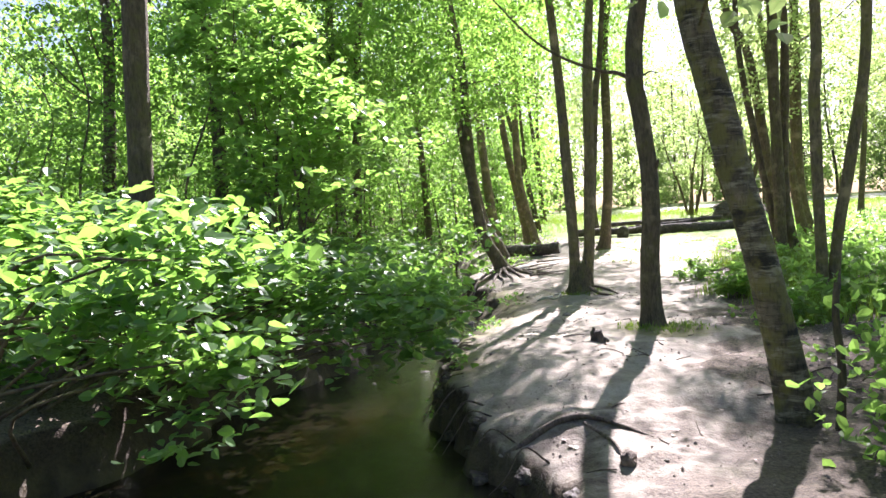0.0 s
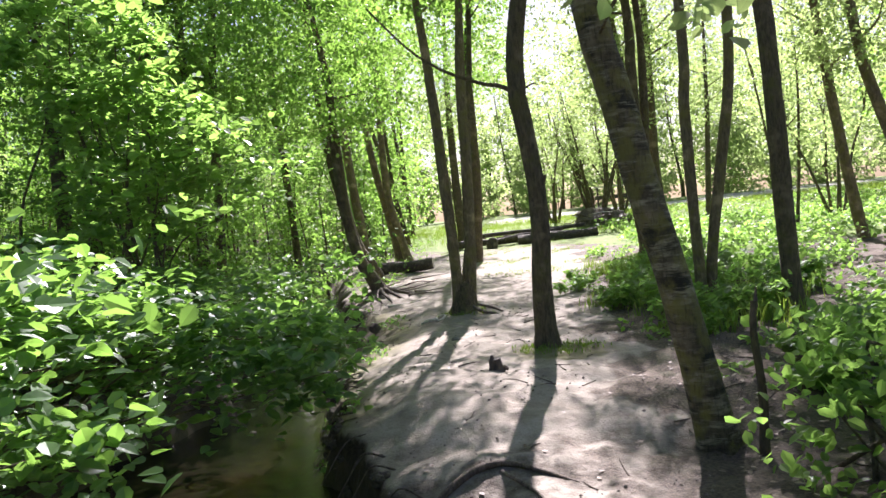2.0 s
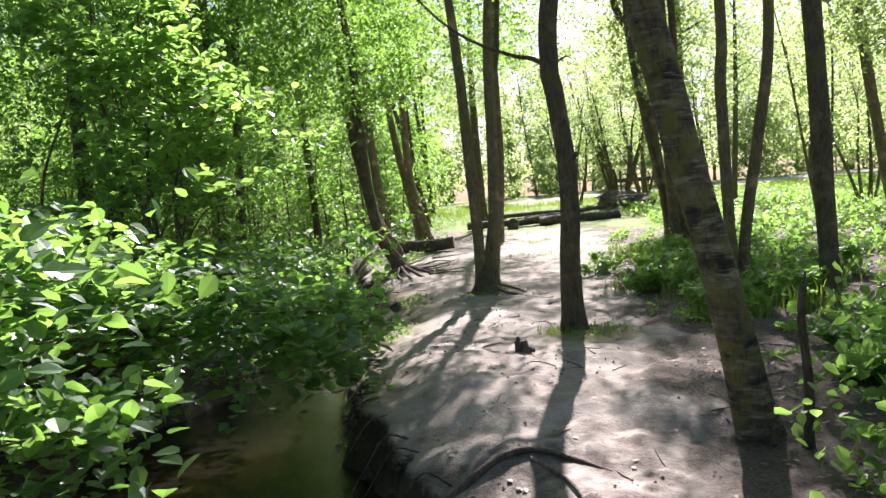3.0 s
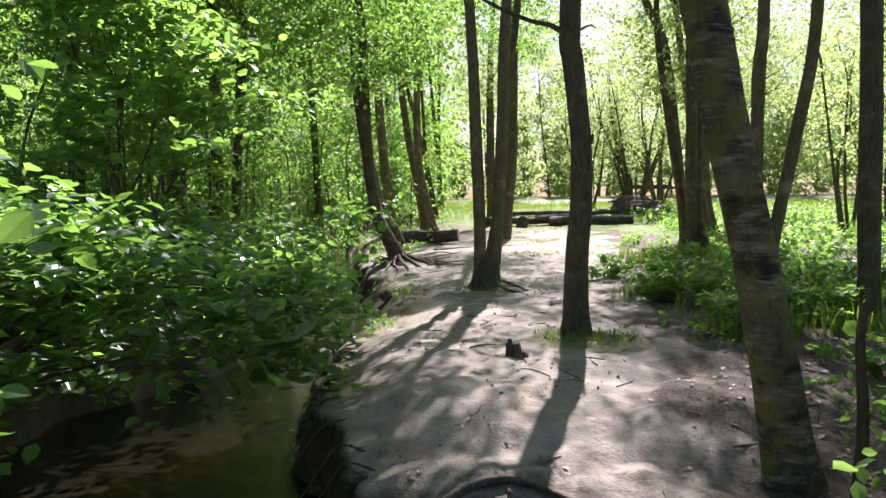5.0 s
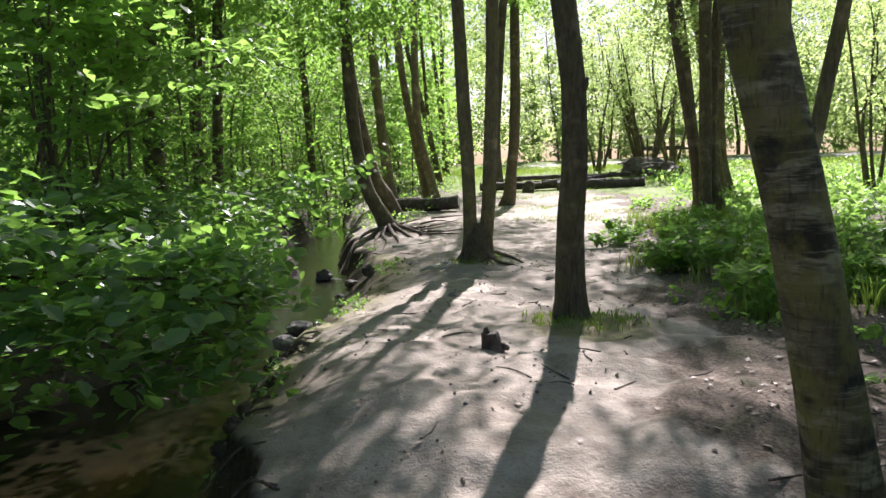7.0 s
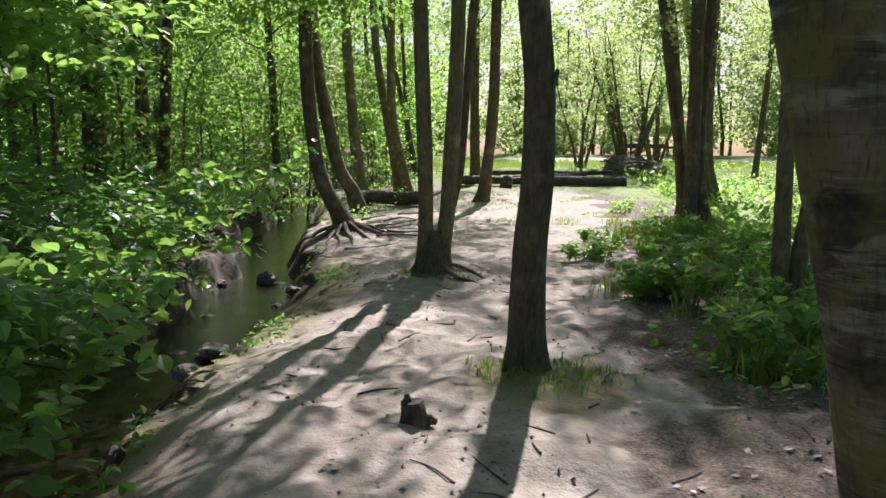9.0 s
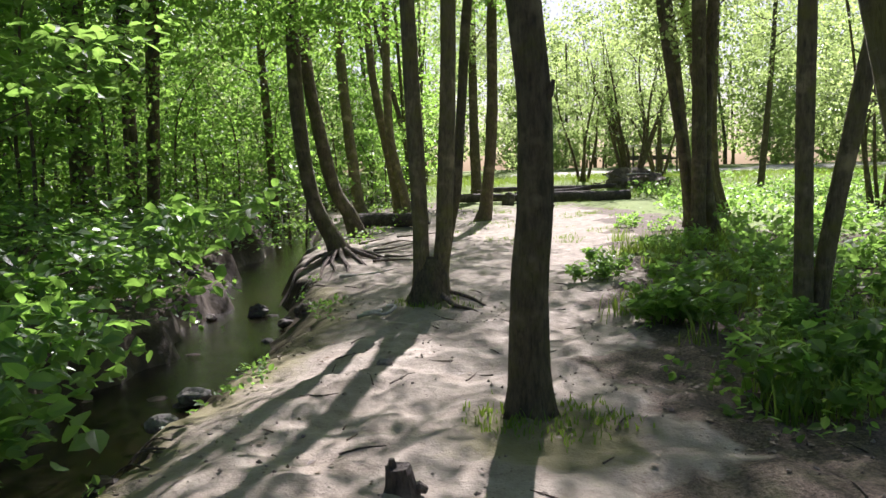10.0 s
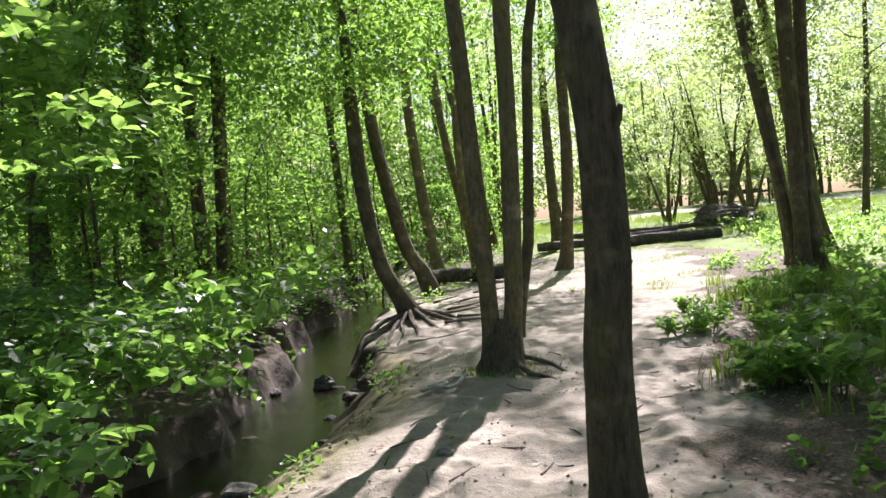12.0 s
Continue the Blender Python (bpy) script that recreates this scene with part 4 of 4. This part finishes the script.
def stump():
    z = float(land(0.64, 6.55))
    e = thing("stump", (0.64, 6.55, z - 0.03), "small splintered dark stump sticking out of the path", "stump")
    part("wood", tube(spline([(0, 0, 0), (0.0, 0, 0.07), (-0.01, 0, 0.16)], 7), np.array([0.085, 0.075, 0.07, 0.068, 0.066, 0.064, 0.06]), 12, 0.1, 0.25, 4), LOGWOOD, e)
    part("splinter", tube([(-0.035, 0, 0.14), (-0.038, 0, 0.2)], [0.03, 0.015], 6, 0.1), LOGWOOD, e)
    part("spur", tube([(0.05, 0, 0.03), (0.1, 0, 0.05), (0.13, 0.01, 0.03)], [0.04, 0.03, 0.02], 7, 0.1), LOGWOOD, e)


def root(points, r, label, lift=0.0):
    P = np.array([(x, y, float(land(x, y)) + dz + lift) for x, y, dz in points])
    e = part("root", tube(spline(P - P[0], 26), np.interp(np.linspace(0, 1, 26), (0, 0.3, 1), (r * 0.9, r, r * 0.35)), 9, 0.09), ROOT, None, smooth=True, base=P[0])
    return tagged(e, label, "root")


stump()
root([(-0.28, 3.6, -0.03), (0.07, 3.82, 0.02), (0.3, 3.9, 0.03), (0.5, 3.88, 0.03), (0.75, 3.65, 0.01), (0.95, 3.5, -0.03)], 0.03, "bare brown root crossing the path")
root([(0.35, 3.85, 0.0), (0.5, 3.5, 0.02), (0.56, 3.25, 0.02), (0.6, 3.05, -0.03)], 0.015, "forked bare root in the path")
root([(0.85, 12.2, 0.08), (1.0, 11.9, 0.03), (1.2, 11.75, 0.0), (1.35, 11.6, -0.04)], 0.03, "alder root running into the path")
root([(0.95, 12.35, 0.06), (1.25, 12.3, 0.02), (1.5, 12.05, -0.04)], 0.026, "alder root running into the path")
for n, pts in enumerate((((-1.0, 17.2, 0.16), (-0.8, 16.9, 0.07), (-0.55, 16.4, 0.02), (-0.35, 15.9, -0.04)), ((-0.95, 17.25, 0.15), (-0.6, 17.05, 0.07), (-0.25, 16.75, 0.01), (0.0, 16.5, -0.04)), ((-1.05, 17.1, 0.15), (-0.95, 16.6, 0.08), (-0.8, 16.1, 0.02), (-0.75, 15.7, -0.04)),
                          ((-0.9, 17.25, 0.13), (-0.5, 17.3, 0.05), (-0.1, 17.1, -0.01), (0.15, 16.95, -0.05)), ((-1.2, 17.1, 0.12), (-1.45, 16.5, 0.06), (-1.65, 15.9, 0.12), (-1.75, 15.4, 0.15)), ((-1.25, 17.2, 0.1), (-1.6, 16.8, 0.03), (-1.85, 16.2, 0.06), (-1.95, 15.7, 0.08)),
                          ((-1.15, 17.1, 0.12), (-1.25, 16.3, 0.02), (-1.2, 15.6, 0.01), (-1.3, 15.1, 0.03)), ((-1.1, 17.0, 0.14), (-1.12, 16.5, 0.05), (-1.0, 15.9, 0.01), (-1.05, 15.3, -0.03)))):
    root(pts, 0.05 - 0.003 * n, "exposed grey-brown root of the bank alder")
rd = np.random.default_rng(19)
for n in range(14):
    x, y = rd.uniform(-1.7, -0.1), rd.uniform(15.2, 24)
    a, l = rd.uniform(-0.6, 0.9), rd.uniform(0.5, 1.5)
    P = np.array([(x + math.cos(a) * l * u, y + math.sin(a) * l * u, max(float(land(x + math.cos(a) * l * u, y + math.sin(a) * l * u)), WATER_Z) + 0.03 + 0.1 * u * rd.uniform(0, 1)) for u in (0, 0.5, 1)])
    tagged(part("dead_branch", tube(spline(P - P[0], 10), np.linspace(0.028, 0.01, 10), 6, 0.1), (ROOT, PALE)[n % 3 == 0], None, smooth=True, base=P[0]), "dry fallen branch lying on the stream bank", "branch", "dead branches on the bank")
for n in range(34):
    y = rd.uniform(7.5, 17)
    x = float(np.interp(y, BANK_Y, BANK_X)) - rd.uniform(0.55, 2.4)
    r = rd.uniform(0.04, 0.11)
    lump("stone", (x, y, max(float(land(x, y)), -0.62) + r * 0.25), (r * rd.uniform(0.8, 1.4), r, r * 0.6), (FACE, TIMBER, ROOT)[n % 3], "dark wet stone in the shallow stream bed", "stone", 20 + n, 0.3, "stones of the stream bed")
lump("stone", (-1.6, 10.2, -0.48), (0.17, 0.12, 0.09), STONE, "pale flat stone at the water's edge", "stone", 1)
lump("stone", (-2.1, 14.9, -0.5), (0.16, 0.13, 0.13), TIMBER, "dark wet clod standing in the stream", "stone", 2, 0.4)
lump("stone", (0.35, 9.35, float(land(0.35, 9.35)) + 0.01), (0.07, 0.05, 0.035), STONE, "small stone on the path", "stone", 3)
lump("stone", (-1.58, 9.3, -0.46), (0.14, 0.11, 0.09), STONE, "pale stone at the stream's edge", "stone", 6)
lump("mossy_stone", (-1.12, 6.9, -0.36), (0.17, 0.2, 0.17), BARK_MOSS, "moss-covered dark lump at the foot of the bank", "stone", 8, 0.35)
lump("clod", (-1.0, 13.1, float(land(-1.0, 13.1)) + 0.06), (0.16, 0.14, 0.1), ROOT, "dark clod of earth on the bank", "clod", 9, 0.4)
lump("clod", (0.62, 3.0, float(land(0.62, 3.0)) + 0.02), (0.06, 0.09, 0.06), ROOT, "dark clod by the root", "clod", 7)

for n in range(26):
    y = rd.uniform(2.4, 7.6)
    u = rd.uniform(0.0, 0.3)
    x = float(np.interp(y, BANK_Y, BANK_X)) - u
    r = rd.uniform(0.035, 0.1)
    lump("clod", (x, y, float(land(x, y)) + r * 0.15), (r, r * rd.uniform(0.9, 1.6), r * 0.75), FACE, "dark clod of earth fallen from the cut bank", "clod", 60 + n, 0.5, "clods of the cut bank")

# ---- far woods all round ----


def far_woods(name, n, x0, x1, y0, y1, keep, height, size, leaf, label, seed, low=0.1, lumps=26, per=26):
    """Crowns of n trees: lumps of leaf sprays about each stem, with gaps between them."""
    rng = np.random.default_rng(seed)
    x, y = rng.uniform(x0, x1, n), rng.uniform(y0, y1, n)
    k = keep(x, y)
    x, y = x[k], y[k]
    h = height * rng.uniform(0.6, 1.15, len(x))
    w = h * rng.uniform(0.13, 0.2, len(x))
    u = rng.uniform(low, 1, (len(x), lumps))
    wide = np.sqrt(np.clip(1.05 - (u * 1.25 - 0.55) ** 2 * 2.0, 0.08, 1))
    a, r = rng.uniform(0, 6.283, u.shape), np.sqrt(rng.uniform(0.1, 1, u.shape))
    C = np.stack([x[:, None] + np.cos(a) * r * wide * w[:, None], y[:, None] + np.sin(a) * r * wide * w[:, None], u * h[:, None] + 0.3], -1).reshape(-1, 3)
    C[:, 2] += land(C[:, 0], C[:, 1])
    tagged(part(name, leaves(sprays(C, per, np.repeat(h * 0.075, lumps), rng, 0.45), size, rng, 0.4), leaf), label, "woodland", kind="stuff")


far_woods("far_woods", 210, -45, 3, 38, 64, lambda x, y: x < 3 - (64 - y) * 0.2, 17, 0.22, LEAF_WOOD, "leafy wood behind the stream", 81, low=0.05)
far_woods("far_woods", 150, -50, 110, 74, 100, lambda x, y: y > 0, 22, 0.36, LEAF_PALE, "pale sunlit trees across the clearing", 82, lumps=40, low=0.08)
far_woods("far_woods", 170, -45, 95, 62, 78, lambda x, y: y > 64, 9, 0.26, LEAF_PALE, "sunlit bushes across the clearing", 87, low=-0.03, lumps=36)
far_woods("far_woods", 95, 17, 75, 24, 70, lambda x, y: x > 16 + (70 - y) * 0.3, 17, 0.24, LEAF_PALE, "pale sunlit trees beyond the lane", 83, lumps=34, low=0.12)
far_woods("far_woods", 90, -50, -14, -30, 40, lambda x, y: x < -16, 16, 0.3, LEAF_WOOD, "dense wood beyond the stream", 84, per=13)
far_woods("far_woods", 70, -40, 45, -45, -12, lambda x, y: y < -15, 16, 0.36, LEAF_WOOD, "wood behind the path", 85, per=13)
far_woods("far_woods", 40, 14, 50, -20, 28, lambda x, y: x > 17, 15, 0.32, LEAF_WOOD, "wood beside the path", 86, per=13)


def far_trunks():
    rng = np.random.default_rng(91)
    items = []
    for n in range(170):
        x, y = (rng.uniform(-40, 1), rng.uniform(40, 62)) if n < 90 else (rng.uniform(-10, 80), rng.uniform(72, 94))
        r = rng.uniform(0.07, 0.2)
        a, b = rng.normal(size=2) * 0.8
        q = spline([(x, y, 0), (x + a * 0.4, y, 4), (x + a, y + b, 9), (x + a * 1.4, y + b, 14)], 8)
        items.append(tube(q, np.linspace(r, r * 0.4, 8), 6, 0.03))
    tagged(part("far_trunks", merged(items), BARK_DARK, None, smooth=True), "slim trunks of the woods in the distance", "woodland", kind="stuff")


far_trunks()


# ---- litter on the path ----
def litter():
    rng = np.random.default_rng(17)
    xy = scatter(7000, -1.2, 7.5, 2.5, 20, lambda x, y: (x > np.interp(y, BANK_Y, BANK_X) - 0.2) & ((x > right_edge(y) - 0.5) | (np.sin(7.1 * x) * np.sin(5.7 * y) > 0.72)), 18)
    C = np.column_stack([xy, land(xy[:, 0], xy[:, 1]) + 0.012])
    tagged(part("leaf_litter", leaves(C, 0.05, rng, 0.88, False), DEADLEAF), "dry brown leaves lying on the ground", "leaf litter", kind="stuff")
    items = []
    for n in range(130):
        x, y = rng.uniform(-0.6, 5.5), rng.uniform(2.6, 15)
        if x < np.interp(y, BANK_Y, BANK_X) + 0.15:
            continue
        a, l = rng.uniform(0, 3.14), rng.uniform(0.06, 0.32)
        q = [(x + math.cos(a) * l * u, y + math.sin(a) * l * u + 0.02 * math.sin(4 * u), float(land(x + math.cos(a) * l * u, y + math.sin(a) * l * u)) + 0.006) for u in (-0.5, 0, 0.5)]
        items.append(tube(spline(q, 6), np.linspace(0.007, 0.003, 6), 5, 0.1))
    tagged(part("twig_litter", merged(items), ROOT), "broken twigs on the trodden path", "twigs", kind="stuff")


litter()
loop = [(-0.12, 11.6), (0.0, 11.5), (0.14, 11.62), (0.06, 11.82), (-0.06, 11.74), (0.02, 11.5), (0.2, 11.55), (0.3, 11.75), (0.2, 11.85)]
P = np.array([(x, y, float(land(x, y)) + 0.05 + 0.015 * (i % 3)) for i, (x, y) in enumerate(loop)])
tagged(part("bleached_root", tube(spline(P - P[0], 40), np.full(40, 0.022), 6, 0.1), PALE, None, smooth=True, base=P[0]), "bleached white curl of root on the path", "root")

log((-2.0, 26.2, 0.2), (0.5, 25.6, 0.32), 0.24, "brown fallen trunk lying on the stream bank", 5)
dead = thing("dead_sapling", (2.3, 3.75, float(land(2.3, 3.75)) - 0.05), "broken dark dead sapling standing by the birch", "sapling")
part("stem", tube(spline([(0, 0, 0), (0.03, 0, 0.5), (0.0, 0, 0.95), (0.02, 0, 1.2)], 14), np.linspace(0.036, 0.026, 14), 9, 0.08, 0.3), BARK_DARK, dead, smooth=True)
part("splinter", tube([(0.03, 0, 1.15), (0.045, 0, 1.3)], [0.02, 0.006], 5, 0.1), ROOT, dead)

# ---- herbs beside the path ----


def herb(seed, height, label, name, blade):
    """A leafy stalk with leaf pairs up the stem."""
    rng = np.random.default_rng(seed)
    e = thing(name, (0, 0, 0), label, "plant", name + " plants beside the path")
    C = []
    for n in range(4):
        a, r = rng.uniform(0, 6.28), rng.uniform(0.05, 0.22)
        h = height * rng.uniform(0.6, 1)
        q = spline([(math.cos(a) * r * 0.3, math.sin(a) * r * 0.3, -0.03), (math.cos(a) * r * 0.7, math.sin(a) * r * 0.7, h * 0.6), (math.cos(a) * r * 1.3, math.sin(a) * r * 1.3, h)], 8)
        part("stalk", tube(q, np.linspace(0.006, 0.003, 8), 5, 0.03), GRASS, e, smooth=True)
        for i in (2, 3, 4, 5, 6, 7):
            for b in range(3):
                g = a + b * 2.1 + i
                C.append(q[i] + np.array((math.cos(g), math.sin(g), 0.1)) * blade * 0.7)
    part("foliage", leaves(np.array(C), blade, rng, 0.7, True), LEAF_MAPLE, e)
    return e


def plant_herbs():
    rng = np.random.default_rng(33)
    kinds = [herb(401, 0.45, "green nettle stalks with pairs of leaves", "nettle", 0.09), herb(402, 0.3, "low broad-leaved herb in leaf litter", "ground_elder", 0.11), herb(403, 0.6, "tall leafy sapling shoot by the path", "elder_shoot", 0.13)]
    xy = scatter(900, 2.4, 6.5, 4.2, 15, lambda x, y: (x > right_edge(y) - 0.35 + 0.5 * (y < 9)) & (np.sin(2.3 * x + 1) * np.sin(1.9 * y) > 0.05), 34)[:120]
    for i, (x, y) in enumerate(xy):
        m = pose(x, y, float(land(x, y)), 0, 0, rng.uniform(0, 360))
        k = kinds[i % 3 if i % 7 else 2]
        if i < 3:
            kinds[i].matrix_basis = m
        else:
            copy_thing(kinds[(0, 1, 1, 0, 2)[i % 5]], m)


plant_herbs()

# ---- roots and weeds on the cut bank ----
rb = np.random.default_rng(61)
for n in range(26):
    y = rb.uniform(3.2, 8.2) if n < 18 else rb.uniform(14.6, 16.6)
    x = float(np.interp(y, BANK_Y, BANK_X))
    q = [(x + 0.12, y, float(land(x + 0.12, y)) + 0.0), (x - 0.06, y + rb.normal() * 0.06, -0.12), (x - 0.22 + rb.normal() * 0.04, y + rb.normal() * 0.15, -0.34), (x - 0.36, y + rb.normal() * 0.2, -0.55)]
    P = np.array(q)
    tagged(part("bank_root", tube(spline(P - P[0], 12), np.linspace(0.010, 0.004, 12), 6, 0.1), ROOT, None, smooth=True, base=P[0]), "thin root hanging from the cut bank", "root", "roots of the cut bank")
cover("seedlings", scatter(420, 2.1, 6.0, 4.4, 10.5, lambda x, y: (x > right_edge(y) - 0.2) & patchy(1.9 * x + 2, 1.7 * y, 0.05), 36), 0.14, 7, 0.075, 0.1, LEAF_MAPLE, "small bright seedlings in the leaf litter", "undergrowth", 68, True)
edge = scatter(900, -1.6, 0.6, 4.2, 16.5, lambda x, y: (np.abs(x - np.interp(y, BANK_Y, BANK_X) + 0.12) < 0.22) & patchy(2 * x, 1.7 * y, 0.1), 35)
cover("bank_edge_weeds", edge, 0.1, 7, 0.055, 0.09, LEAF_NEAR, "small weeds and moss on the lip of the bank", "undergrowth", 65, True)
cover("undergrowth", scatter(2600, 2.6, 22, -14, 10, lambda x, y: (x > right_edge(y) + 1.0) & patchy(0.7 * x, 0.7 * y, -0.3), 41), 0.4, 14, 0.11, 0.35, LEAF_WOOD, "low leafy plants in the shade beside the path", "undergrowth", 66)
cover("undergrowth", scatter(2600, -22, -4.9, -14, 12, lambda x, y: patchy(0.7 * x, 0.7 * y, -0.4), 42), 0.5, 14, 0.11, 0.35, LEAF_WOOD, "low leafy plants beyond the stream", "undergrowth", 67)


def crumbs():
    """Crumbs of earth and grit on the path."""
    rng = np.random.default_rng(77)
    xy = scatter(5200, -1.4, 5.5, 2.4, 14, lambda x, y: (x > np.interp(y, BANK_Y, BANK_X) - 0.5) & (np.sin(1.7 * x + 2.1 * y) + np.sin(3.3 * x - 1.4 * y + 1) > 0.1), 78)
    n = len(xy)
    r = 0.004 + 0.014 * rng.uniform(0, 1, n) ** 3
    C = np.column_stack([xy, land(xy[:, 0], xy[:, 1]) + r * 0.4])
    O = np.array(((1, 0, 0), (0, 1, 0), (-1, 0, 0), (0, -1, 0), (0, 0, 0.8), (0, 0, -0.8)))
    V = C[:, None] + O[None] * r[:, None, None] * rng.uniform(0.6, 1.5, (n, 6, 1))
    F = np.array(((0, 1, 4), (1, 2, 4), (2, 3, 4), (3, 0, 4), (1, 0, 5), (2, 1, 5), (3, 2, 5), (0, 3, 5)))
    tagged(part("earth_crumbs", (V.reshape(-1, 3), (np.arange(n)[:, None, None] * 6 + F[None]).reshape(-1, 3)), CRUMB), "crumbs of earth and grit on the path", "grit", kind="stuff")


crumbs()

# ---- brushwood on the mound and between the logs ----
rw = np.random.default_rng(88)
for n in range(30):
    cx, cy, cz = ((10.8, 42.0, 1.15), (6.0, 38.6, 0.55), (3.4, 38.9, 0.5))[n % 3]
    a, l = rw.uniform(-0.6, 0.6), rw.uniform(0.6, 1.8)
    c = np.array((cx + rw.normal() * 0.9, cy + rw.normal() * 0.3, cz + rw.uniform(-0.3, 0.25)))
    d = np.array((math.cos(a) * l, rw.normal() * 0.2, math.sin(a) * l * 0.5)) * 0.5
    P = np.array([c - d, c + (0, 0, rw.normal() * 0.06), c + d])
    tagged(part("brushwood_stick", tube(spline(P - P[0], 8), np.linspace(0.05, 0.02, 8), 6, 0.1), (LOGWOOD, ROOT, PALE)[n % 5 // 2], None, smooth=True, base=P[0]), "dry stick in a heap of brushwood by the logs", "stick", "brushwood by the logs")
